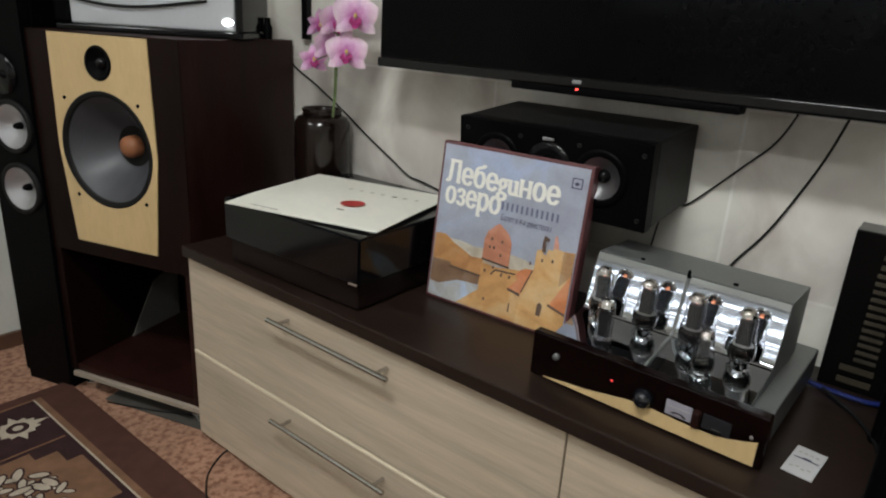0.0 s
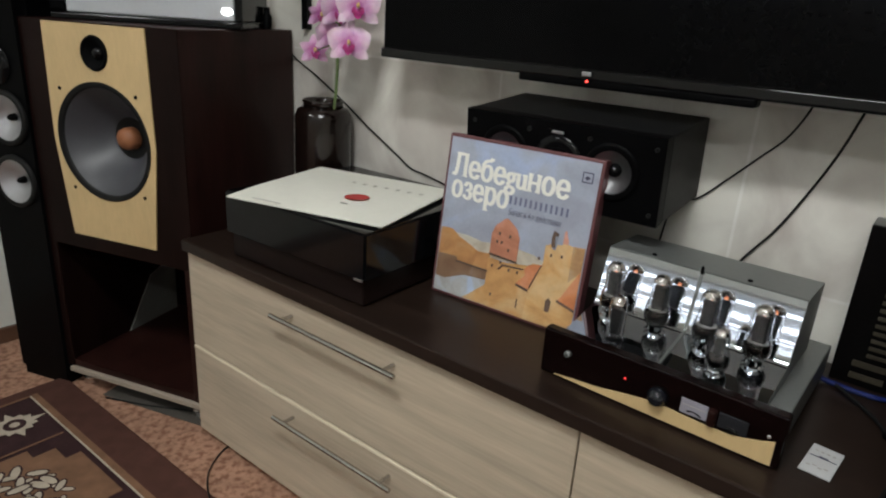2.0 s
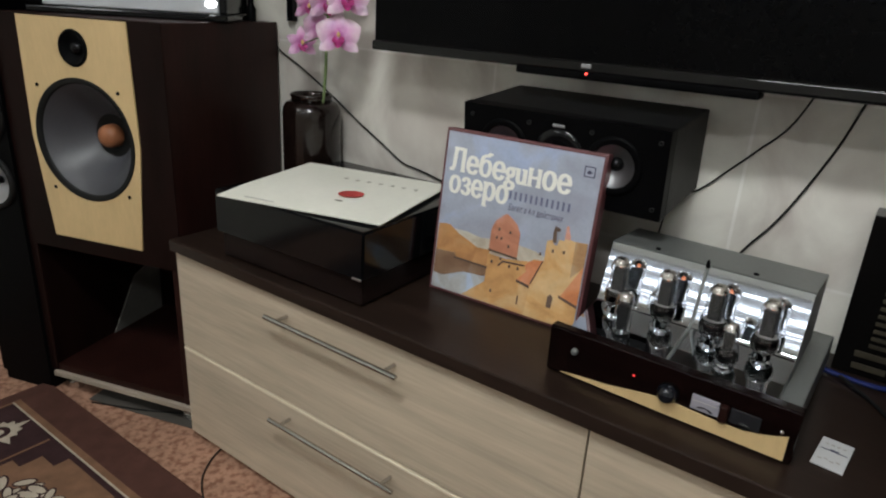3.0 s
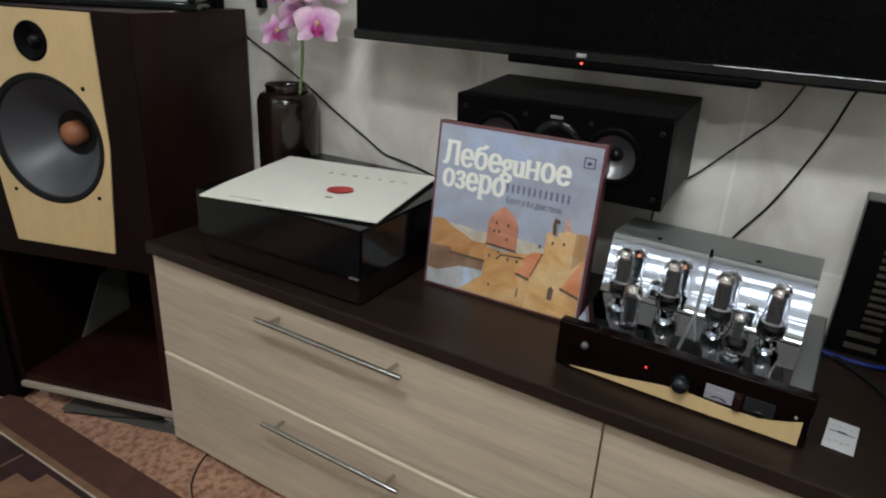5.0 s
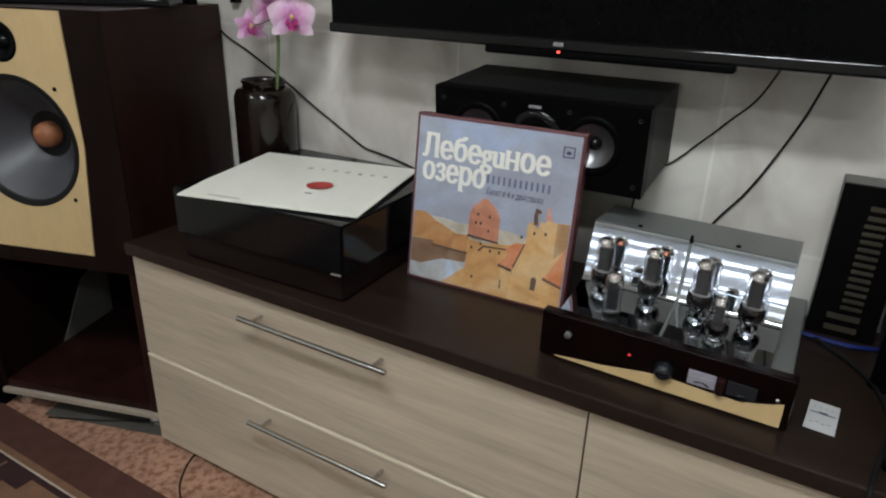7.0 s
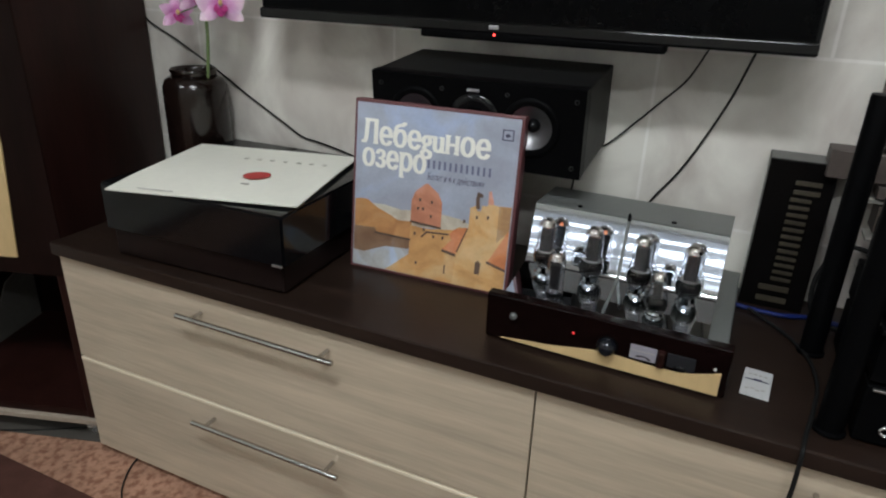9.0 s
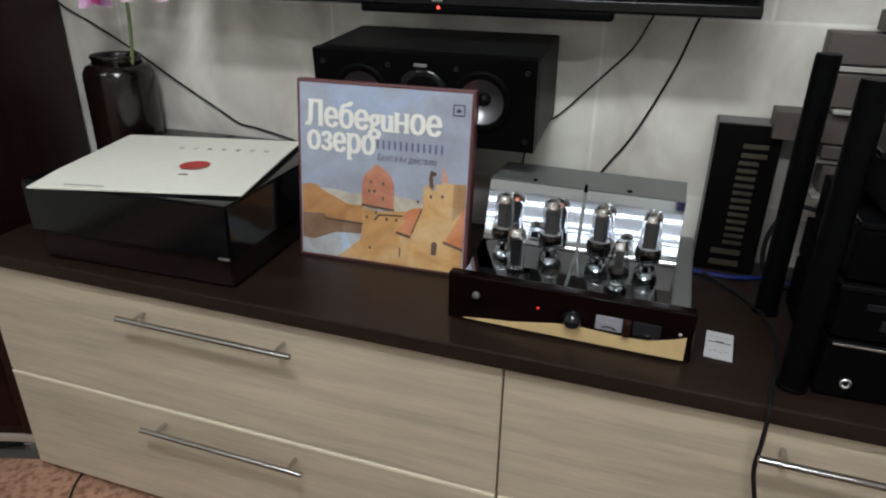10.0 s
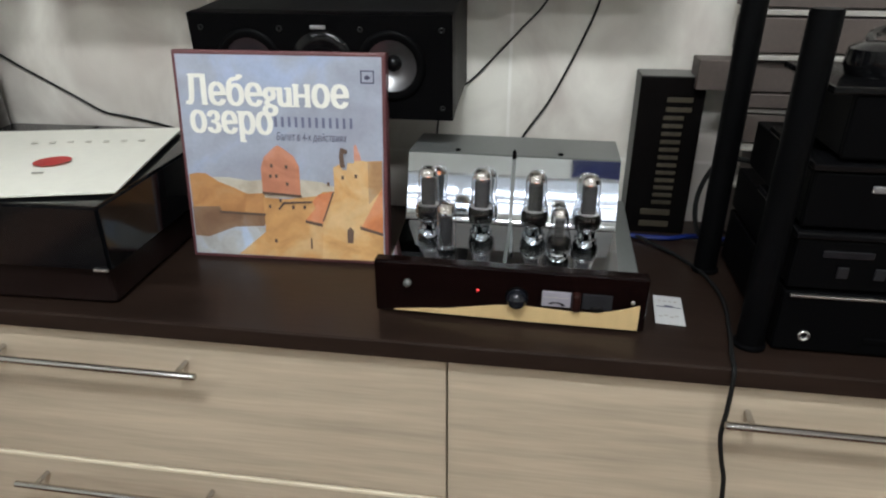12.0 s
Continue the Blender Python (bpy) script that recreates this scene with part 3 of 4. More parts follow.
    for sx, sz in ((-0.118, 0.118), (0.112, 0.118), (-0.108, -0.122), (0.112, -0.118)):
        part("screw", lathe([(0.0045, -0.002), (0.0045, 0.0015), (0.003, 0.0025), (0, 0.001)], 10, None, pose(cx + sx, -0.005, 0.722 + sz, 90, 0, 0)), BLACKM, root)
    part("plinth_strip", boxed(0.02, w - 0.0, -0.007, 0.03, 0.050, 0.0645, 0.002), mat("pale_edge_strip", (0.30, 0.25, 0.20), 0.5), root, "pale wooden edge strip")
    for fx in (0.045, w - 0.045):
        for fy in (0.04, d - 0.05):
            part("castor", lathe([(0, 0), (0.02, 0.0), (0.022, 0.02), (0.012, 0.03), (0.012, 0.065), (0, 0.065)], 16, None, pose(fx, fy, 0)), STEEL, root, "silver foot")
    return root


spk = big_speaker()
part_m = pose(-0.470, -0.120, 0.0, 0, 0, 17.5)
# grey triangle in the open bay, built as a thin leaning sheet
leaf = slab([(0.0, 0.0), (0.20, 0.0), (0.205, 0.185), (0.10, 0.15)], 0.004, None, pose(0.036, 0.20, 0.086, 0, 0, 90))
solid("magazine", leaf, mat("grey_sheet", (0.11, 0.105, 0.095), 0.7, var=0.2, scale=12), "grey sheet leaning inside the open bay", "magazine", at=part_m)
solid("floor_panel", boxed(0.13, 0.49, -0.006, 0.42, 0.001, 0.0035, 0.001), mat("grey_board", (0.062, 0.055, 0.047), 0.7, var=0.15), "thin grey board on the floor under the speaker", "board", at=part_m)


def turntable_on_speaker():
    root = thing("record_player", part_m @ pose(0.095, 0.055, 0.996, 0, 0, 19), "silver record player on a gloss black base plate", "record player")
    part("plinth", boxed(0.0, 0.405, 0.008, 0.21, 0.016, 0.125, 0.004), SILVERPANEL, root, "light silver grey front")
    part("base_plate", boxed(-0.03, 0.43, -0.01, 0.22, 0.0, 0.014, 0.003), BLACKG, root, "gloss black base plate")
    part("lid_side", boxed(0.408, 0.426, 0.0, 0.21, 0.015, 0.17, 0.004), BLACKG, root, "gloss black lid side")
    part("side_panel", boxed(-0.045, -0.004, 0.01, 0.20, 0.015, 0.13, 0.008), BLACKM, root, "black side panel")
    # the panel's bright highlight, built as a small glowing disc
    part("panel_glint", lathe([(0, 0.003), (0.009, 0.003), (0.011, 0.0)], 20, None, pose(0.388, 0.008, 0.038, 90, 0, 0) @ Matrix.Diagonal((1.25, 0.75, 1, 1))), GLINT_GLOW, root, "glowing disc standing in for a bright highlight")
    part("cable", hose([(0.0, 0.004, 0.075), (0.1, 0.0, 0.062), (0.2, 0.0, 0.064), (0.34, 0.003, 0.084)], 0.0035), RUBBER, root)


turntable_on_speaker()
solid("black_cap", lathe([(0, 0), (0.012, 0), (0.013, 0.03), (0.008, 0.04), (0.008, 0.055), (0, 0.055)], 14), BLACKM, "small black cap standing on the speaker", "cap", at=part_m @ pose(0.45, 0.36, 0.995))


def tower_speaker():
    root = thing("tower_speaker", pose(-0.622, -0.180, 0.0, 0, 0, 18), "black floor-standing tower speaker with silver cones", "speaker")
    part("body", boxed(0.0, 0.17, 0.03, 0.28, 0.03, 1.12, 0.006), BLACKM, root, "black cabinet")
    part("baffle", holed([(0.0, 0.03), (0.17, 0.03), (0.17, 1.12), (0.0, 1.12)], 0.0295, [(0.098, 0.588, 0.064), (0.098, 0.750, 0.064)]), BLACKM, root, "black front baffle")
    part("base", boxed(0.004, 0.166, 0.004, 0.276, 0.0, 0.0295, 0.002), BLACKM, root)
    for z in (0.588, 0.750):
        f = pose(0.098, -0.001, z, 90, 0, 0) @ Matrix.Scale(0.97, 4)
        dr = part("woofer", lathe([(0.068, -0.001), (0.068, 0.006), (0.062, 0.008), (0.057, 0.006), (0.030, -0.016), (0.012, -0.022), (0.0, -0.022)], 40, None, f), SILVERC, root, "silver aluminium cone")
        part("surround", lathe([(0.071, -0.001), (0.071, 0.006), (0.066, 0.0095), (0.058, 0.0075)], 40, None, f), RUBBER, dr)
        part("phase_plug", lathe([(0.010, -0.022), (0.009, -0.010), (0.005, -0.002), (0, 0.0)], 20, None, f), BLACKM, dr, "black phase plug")
    f = pose(0.085, -0.001, 0.88, 90, 0, 0)
    part("tweeter", lathe([(0.05, 0), (0.05, 0.004), (0.02, -0.001), (0.013, 0.003), (0.006, 0.008), (0, 0.009)], 30, None, f), BLACKG, root, "gloss black tweeter")


tower_speaker()


# ---- vase with orchid ----
def vase():
    prof = [(0, 0), (0.060, 0), (0.066, 0.006), (0.070, 0.05)]
    for k in range(12):
        z = 0.05 + 0.018 * k
        prof += [(0.0725, z + 0.005), (0.0712, z + 0.014)]
    prof += [(0.071, 0.268), (0.064, 0.282), (0.051, 0.289), (0.045, 0.2885), (0.042, 0.27), (0, 0.26)]
    root = thing("vase", pose(0.058, 0.368, TOP), "dark brown glazed ribbed ceramic vase", "vase")
    part("body", lathe(prof, 40), CERAMIC, root)
    part("rim", lathe([(0.0455, 0.2885), (0.0508, 0.289), (0.0495, 0.296), (0.053, 0.302), (0.050, 0.306), (0.0455, 0.300), (0.0455, 0.2885)], 40), CERAMIC, root, "flared rim")


vase()


def petal(bm, ang, ln, wd, bend, base=0.004):
    n, w = 7, 5
    g = []
    for i in range(n + 1):
        u = i / n
        half = wd * math.sin(math.pi * min(1, (0.12 + 0.88 * u)) ** 0.9) ** 0.7 if u < 1 else 0.002
        row = []
        for j in range(w):
            s = (j / (w - 1) - 0.5) * 2
            x, z = s * half, base + u * ln
            y = -bend * u * u + 0.25 * half * (s * s) - 0.004 + 0.002 * math.sin(9 * u + 3 * s)
            ca, sa = math.cos(ang), math.sin(ang)
            row.append(bm.verts.new((x * ca + z * sa, y, -x * sa + z * ca)))
        g.append(row)
    for a, b in zip(g, g[1:]):
        for j in range(w - 1):
            bm.faces.new((a[j], a[j + 1], b[j + 1], b[j])).smooth = True


def flower(root, m, s, closed=1.0):
    fl = bmesh.new()
    for k, a in enumerate((0, 126, 234)):
        petal(fl, radians(a), 0.042 * s, 0.014 * s, -0.008 * s)
    for a in (68, 292):
        petal(fl, radians(a), 0.044 * s, 0.026 * s * closed, 0.006 * s, 0.002)
    ob = part("blossom", fl, PETAL, root, "pink and white orchid blossom", m)
    li = bmesh.new()
    petal(li, radians(180), 0.02 * s, 0.009 * s, 0.018 * s)
    petal(li, radians(140), 0.013 * s, 0.006 * s, 0.014 * s)
    petal(li, radians(220), 0.013 * s, 0.006 * s, 0.014 * s)
    part("lip", li, THROAT, ob, "magenta lip")
    part("column", lathe([(0, -0.006), (0.0035, -0.004), (0.0042, 0.0), (0.003, 0.004), (0, 0.006)], 12, None, pose(0, -0.009 * s, 0.002 * s)), POLLEN, ob, "small yellow column")


def orchid():
    root = thing("orchid", pose(0.11, 0.36, TOP + 0.22), "pink artificial orchid stem standing in the vase", "flower")
    part("stem", hose([(-0.02, 0, 0.0), (0.0, 0, 0.09), (0.018, -0.01, 0.16), (0.032, -0.02, 0.235), (0.05, -0.025, 0.31), (0.07, -0.03, 0.40)], 0.0038), STEM, root, "green plastic stem")
    for x, y, z, rx, rz, s, c in ((0.100, -0.05, 0.232, -8, 40, 1.15, 1.0), (0.015, -0.025, 0.245, 4, 66, 1.0, 1), (0.122, -0.045, 0.312, -4, 44, 1.2, 1.0), (0.045, -0.03, 0.300, 6, 60, 1.05, 1), (-0.052, -0.02, 0.205, -10, 60, 0.85, 0.6), (-0.030, -0.02, 0.29, 5, 75, 0.8, 0.5), (0.10, -0.05, 0.41, 0, 35, 1.15, 1), (0.03, -0.03, 0.39, 0, 60, 1.0, 1)):
        flower(root, pose(x, y, z, rx, 0, rz), s, c)
    tw = bmesh.new()
    for a, b in (((0.03, -0.02, 0.23), (-0.052, -0.015, 0.205)), ((0.04, -0.02, 0.27), (-0.030, -0.015, 0.29)), ((0.05, -0.025, 0.31), (0.122, -0.04, 0.312)), ((0.03, -0.02, 0.225), (0.100, -0.045, 0.232))):
        rod(tw, a, b, 0.0018, 6)
    part("twig", tw, STEM, root)


orchid()
solid("wall_frame", boxed(-0.10, -0.078, WALL_Y - 0.02, WALL_Y - 0.001, 1.0, 1.6, 0.002), BLACKG, "narrow gloss black frame edge hung on the wall", "frame")


# ---- television ----
def television():
    x0, x1, z0, y = 0.309, 1.299, 0.966, 0.312
    root = thing("television", pose(0, 0, 0), "large black flat television mounted on the wall", "television")
    part("housing", boxed(x0, x1, y + 0.004, y + 0.05, z0, z0 + 0.58, 0.006), BLACKG, root, "black plastic housing")
    part("bezel_bottom", boxed(x0, x1, y - 0.004, y + 0.006, z0 - 0.002, z0 + 0.018, 0.0045, seg=5), BEZEL, root, "gloss black lower bezel")
    part("screen", boxed(x0 + 0.008, x1 - 0.008, y, y + 0.006, z0 + 0.02, z0 + 0.572), SCREEN, root, "dark glossy switched-off screen")
    ey = part("sensor_bar", boxed(0.665, 1.09, y - 0.002, y + 0.03, z0 - 0.014, z0 + 0.001, 0.004), BLACKM, root, "black sensor bar under the bezel")
    part("standby_light", lathe([(0, -0.002), (0.002, -0.002), (0.002, 0.001), (0, 0.0015)], 12, None, pose(0.807, y - 0.003, z0 - 0.003, 90, 0, 0)), LED, ey, "red standby light")
    part("badge", boxed(0.797, 0.815, y - 0.006, y - 0.003, z0 + 0.006, z0 + 0.013, 0.001), SILVERC, root, "small silver badge shape")
    part("wall_bracket", boxed(0.6, 1.0, y + 0.05, WALL_Y - 0.001, z0 + 0.16, z0 + 0.42, 0.004), BLACKM, root)


television()


# ---- centre speaker ----
def centre_speaker():
    w, h, d = 0.382, 0.148, 0.205
    m = pose(0.612, 0.229, 0.898, 5, 0, 0.8)
    root = thing("centre_speaker", m, "black vinyl centre speaker with two silver woofers, wall mounted", "speaker")
    part("body", boxed(0, w, 0.024, d, -h, 0, 0.003), BLACKV, root, "black textured vinyl cabinet")
    part("baffle", holed([(0, -h), (w, -h), (w, 0), (0, 0)], 0.0238, [(0.085, -0.070, 0.046), (0.294, -0.070, 0.046)]), BLACKM, root, "black front baffle")
    # the left cone is silver too; its shade is put into the darker colour
    for cx, cone in ((0.085, CONE), (0.294, DULLCONE)):
        f = pose(cx, -0.0005, -0.070, 90, 0, 0)
        dr = part("woofer", lathe([(0.0375, 0.001), (0.036, -0.001), (0.024, -0.012), (0.011, -0.019), (0, -0.019)], 40, None, f), cone, root, "dull silver cone" if cone is DULLCONE else "silver cone, shade put into its dark colour")
        part("surround", lathe([(0.050, -0.001), (0.050, 0.0012), (0.044, 0.0030), (0.0365, 0.0005)], 40, None, f), BLACKM, dr)
        part("dust_cap", lathe([(0.012, -0.019), (0.011, -0.012), (0.006, -0.006), (0, -0.005)], 20, None, f), BLACKG, dr, "black dust cap")
    f = pose(0.195, -0.0005, -0.068, 90, 0, 0)
    tw = part("tweeter", lathe([(0.046, -0.001), (0.046, 0.003), (0.03, 0.002), (0.014, -0.004), (0.011, 0.0), (0, 0.005)], 36, None, f), BLACKG, root, "black tweeter plate")
    part("badge", boxed(0.181, 0.203, -0.003, 0.001, -0.020, -0.015, 0.001), SILVERC, root, "small silver badge shape")
    for sx in (0.018, 0.135, 0.252, 0.367):
        for sz in (-0.02, -0.13):
            part("grille_socket", lathe([(0.0045, -0.001), (0.0045, 0.001), (0.002, 0.0), (0, -0.003)], 10, None, pose(sx, -0.0005, sz, 90, 0, 0)), RUBBER, root)
    br = boxed(0.15, 0.25, d - 0.002, d + 0.03, -0.12, -0.04, 0.004)
    part("wall_bracket", br, BLACKM, root)


centre_speaker()


# ---- turntable on the sideboard ----
def deck():
    root = thing("turntable", pose(0.112, 0.006, TOP, 0, 0, 1.5), "black turntable with a closed smoked acrylic lid", "turntable")
    w, d = 0.45, 0.375
    part("plinth", boxed(0.052, w - 0.008, 0.005, d - 0.01, 0.0035, 0.060, 0.004), mat("black_ash", (0.009, 0.005, 0.0045), 0.35, var=0.4, scale=4, stretch=(1, 1, 8), spec=0.15), root, "dark wooden plinth")
    for fx in (0.09, w - 0.05):
        for fy in (0.04, d - 0.04):
            part("foot", lathe([(0, 0), (0.016, 0), (0.017, 0.002), (0.016, 0.0038), (0, 0.0038)], 18, None, pose(fx, fy, 0)), RUBBER, root)
    lid = bmesh.new()
    box(lid, 0.044, w + 0.002, -0.004, d + 0.004, 0.060, 0.150)
    bmesh.ops.delete(lid, geom=[f for f in lid.faces if f.normal.z < -0.5], context="FACES")
    bmesh.ops.bevel(lid, geom=[e for e in lid.edges if not e.is_boundary], offset=0.004, segments=2, affect="EDGES")
    bmesh.ops.solidify(lid, geom=lid.faces[:], thickness=0.0035)
    smoked = glass("smoked_lid", (0.0045, 0.005, 0.006), 0.10)
    pin = smoked.node_tree.nodes["Principled BSDF"].inputs
    pin["IOR"].default_value, pin["Transmission Weight"].default_value = 1.38, 0.3
    part("lid", lid, smoked, root, "smoked transparent acrylic lid")
    # specular streak on the lid's lip, laid on as a bright steel sliver
    part("lid_glint", boxed(w - 0.022, w - 0.001, -0.008, -0.0045, 0.058, 0.062, 0.001), STEEL, root, "steel sliver standing in for the glint on the lid corner")
    part("platter", lathe([(0, 0.06), (0.15, 0.06), (0.152, 0.065), (0.152, 0.078), (0.148, 0.081), (0, 0.081)], 48, None, pose(0.19, 0.18, 0)), BLACKM, root, "black platter with mat")
    arm = hose([(0.39, 0.30, 0.095), (0.385, 0.2, 0.097), (0.36, 0.1, 0.095), (0.335, 0.06, 0.09)], 0.004)
    rod(arm, (0.39, 0.30, 0.058), (0.39, 0.30, 0.10), 0.014)
    part("tonearm", arm, STEEL, root, "silver tonearm")


deck()


def paper_sleeve():
    root = thing("record_sleeve", pose(0.210, -0.028, TOP + 0.1525, 0, 0, 13), "cream record sleeve with a red oval lying on the lid", "record sleeve")
    bm = bmesh.new()
    n = 14
    g = []
    for i in range(n + 1):
        for j in range(n + 1):
            u, v = i / n, j / n
            z = 0.004 * math.sin(3 * u) * math.sin(3.1 * v) - 0.004 * max(0, 0.25 - v) * 4 * (1 - u) ** 2 - 0.002 * (1 - u) * u * (1 - v) * 2 + 0.005
            g.append(bm.verts.new((u * 0.366, v * 0.325, z)))
    for i in range(n):
        for j in range(n):
            a = i * (n + 1) + j
            bm.faces.new((g[a], g[a + n + 1], g[a + n + 2], g[a + 1])).smooth = True
    ex = bmesh.ops.extrude_face_region(bm, geom=bm.faces[:])
    for v in ex["geom"]:
        if isinstance(v, bmesh.types.BMVert):
            v.co.z -= 0.0025
    part("sleeve", bm, PAPER, root, "slightly warped cream card")
    ov = lathe([(0.0, 0.0), (0.024, 0.0), (0.024, 0.0005), (0.0, 0.0005)], 28, None, pose(0.232, 0.125, 0.0105, 0, 0, 25) @ Matrix.Diagonal((1.08, 0.92, 1, 1)))
    part("oval_print", ov, REDINK, root, "red oval print")
    bars = bmesh.new()
    for k in range(7):
        box(bars, 0.155 + 0.028 * k, 0.163 + 0.028 * k, 0.225, 0.233, 0.0098, 0.0106)
    part("title_bars", bars, PALEINK, root, "row of small grey marks")
    part("caption_bar", boxed(0.225, 0.24, 0.075, 0.079, 0.0085, 0.0096), GREYINK, root)
    part("foot_bar", boxed(0.06, 0.13, 0.008, 0.0095, 0.0052, 0.0062), GREYINK, root)


paper_sleeve()


# ---- boxed record set ----
def blob(pts, m, dz, bm=None):
    bm = bm or bmesh.new()
    return slab(pts, 0.0004, bm, m @ pose(0, -dz, 0))


def record_box():
    S = 0.318
    root = thing("record_box_set", pose(0.583, 0.186, TOP, -6.5, 0, 1.8), "boxed record set with a painted castle cover, leaning back", "record box")
    part("box", boxed(0, S, 0, 0.026, 0, S, 0.003), MAROON, root, "maroon cloth box edges")
    a, b = 0.006, S - 0.006
    W = b - a

    def P(*uv):
        return [(a + u * W, a + v * W) for u, v in uv]

    def C(*xy):
        return P(*[((x - 41) / 750, 1 - (y - 68 - 0.035 * (x - 60)) / 758) for x, y in xy])

    def print_part(name, pts, colour, layer, label=""):
        m = wash("cover_" + name, [0.92 * c + 0.03 for c in colour])
        part(name, blob(C(*pts), Matrix(), 0.0003 * layer), m, root, label)

    # sky, clouds, hills, walls and towers, back to front
    part("sky_print", blob(P((0, 0), (1, 0), (1, 1), (0, 1)), Matrix(), 0.0003), wash("cover_sky", (0.34, 0.385, 0.485), 9.0, 0.5), root, "blue watercolour sky")
    print_part("cloud_print", ((120, 520), (200, 520), (280, 535), (330, 530), (480, 530), (560, 540), (610, 560), (610, 600), (330, 600), (240, 590)), (0.50, 0.50, 0.44), 2, "pale cloud")
    print_part("hill_print", ((46, 508), (80, 503), (110, 505), (160, 538), (220, 562), (268, 585), (335, 582), (335, 662), (160, 656), (92, 640), (46, 640)), (0.46, 0.235, 0.085), 3, "ochre hills")
    print_part("river_print", ((46, 752), (100, 756), (210, 712), (245, 708), (330, 720), (325, 750), (290, 833), (200, 830), (46, 824)), (0.42, 0.46, 0.50), 4, "pale river")
    print_part("shade_wall_print", ((46, 636), (155, 634), (162, 657), (335, 668), (332, 694), (325, 712), (210, 716), (100, 757), (46, 752)), (0.23, 0.14, 0.085), 5, "brown wall in shade")
    print_part("castle_wall_print", ((215, 828), (330, 735), (330, 598), (420, 604), (540, 592), (560, 576), (610, 574), (640, 700), (600, 844)), (0.56, 0.32, 0.12), 6, "golden castle wall")
    print_part("roof_print", ((490, 686), (530, 640), (520, 612), (545, 586), (608, 572), (585, 640), (556, 700)), (0.58, 0.21, 0.085), 7, "orange roof")
    print_part("keep_print", ((330, 584), (330, 482), (345, 442), (385, 406), (398, 399), (412, 406), (456, 440), (476, 480), (476, 592)), (0.52, 0.225, 0.14), 7, "round pink stone keep")
    print_part("tower_print", ((548, 842), (560, 702), (606, 572), (606, 482), (630, 470), (640, 492), (655, 492), (660, 466), (682, 466), (690, 450), (726, 460), (788, 458), (788, 849)), (0.60, 0.36, 0.14), 8, "golden gate tower")
    print_part("tower_shade_print", ((735, 460), (788, 460), (788, 562), (736, 622)), (0.40, 0.24, 0.11), 9, "tower side in shade")
    print_part("spire_print", ((684, 456), (685, 402), (694, 398), (700, 420), (709, 442), (709, 458)), (0.55, 0.24, 0.15), 9, "small pink spire")
    print_part("side_roof_print", ((704, 716), (788, 558), (788, 738)), (0.60, 0.22, 0.08), 10, "orange side roof")
    outline_ink = mat("cover_outline", (0.12, 0.075, 0.055), 0.45)
    for pts in (((330, 574), (480, 588), (480, 597), (330, 583)), ((155, 650), (335, 661), (335, 670), (155, 660)), ((385, 643), (410, 614), (520, 611), (520, 618), (413, 622), (393, 646)), ((490, 685), (556, 699), (556, 712), (490, 696)), ((700, 708), (788, 735), (788, 747), (700, 720)), ((633, 482), (629, 440), (635, 408), (660, 417), (660, 429), (645, 432), (650, 482)), ((650, 776), (650, 726), (662, 712), (676, 726), (672, 776)), ((506, 800), (506, 758), (512, 758), (512, 800)), ((600, 575), (606, 575), (562, 690), (556, 690))):
        part("brush_line", blob(C(*pts), Matrix(), 0.0033), outline_ink, root)
    for x, y in ((372, 475), (365, 515), (388, 515), (428, 545), (428, 480), (355, 632), (398, 609), (446, 635), (490, 635), (370, 770), (640, 520), (690, 515), (585, 545)):
        part("window_print", blob(C((x - 5, y - 7), (x + 5, y - 7), (x + 5, y + 7), (x - 5, y + 7)), Matrix(), 0.0033), outline_ink, root)

    # the cover writes these letters in their upright cursive form
    CURSIVE = {"н": "H", "д": "g", "и": "u"}

    def title(body, u0, u1, base, xh):
        ref = lettering("о", 0.1)
        k = xh * W / (max(v.co.z for v in ref.verts) - min(v.co.z for v in ref.verts))
        ref.free()
        drawn = "".join(c if c == "н" else CURSIVE.get(c, c) for c in body)
        full = lettering(drawn, 0.1)
        x0, x1 = min(v.co.x for v in full.verts), max(v.co.x for v in full.verts)
        full.free()
        sx = (u1 - u0) * W / (x1 - x0)
        for i, char in enumerate(body):
            run, one = lettering(drawn[: i + 1], 0.1), lettering(CURSIVE.get(char, char), 0.1)
            if char == "н":
                # the capital's shape, brought down to the height and width of the small letter
                low = lettering("о", 0.1)
                kz = (max(v.co.z for v in low.verts) - min(v.co.z for v in low.verts)) / max(v.co.z for v in one.verts)
                low.free()
                bmesh.ops.transform(one, matrix=Matrix.Diagonal((0.76, 1, 0.95 * kz, 1)), verts=one.verts)
            shift = max(v.co.x for v in run.verts) - max(v.co.x for v in one.verts)
            run.free()
            bmesh.ops.transform(one, matrix=pose(a + u0 * W, -0.0010, a + base * W) @ Matrix.Diagonal((sx, 1, k, 1)) @ pose(shift - x0, 0, 0), verts=one.verts)
            gx0, gx1 = min(v.co.x for v in one.verts), max(v.co.x for v in one.verts)
            gz0, gz1 = min(v.co.z for v in one.verts), max(v.co.z for v in one.verts)
            # strokes are thickened by laying the letter over itself
            first = one.faces[:]
            for n, (dx, dz) in enumerate(((-0.0022, 0.0), (0.0022, 0.0), (-0.0011, 0.0004), (0.0011, -0.0005))):
                dup = bmesh.ops.duplicate(one, geom=first)
                bmesh.ops.translate(one, vec=(dx, -0.00012 * (n + 1), dz), verts=[v for v in dup["geom"] if isinstance(v, bmesh.types.BMVert)])
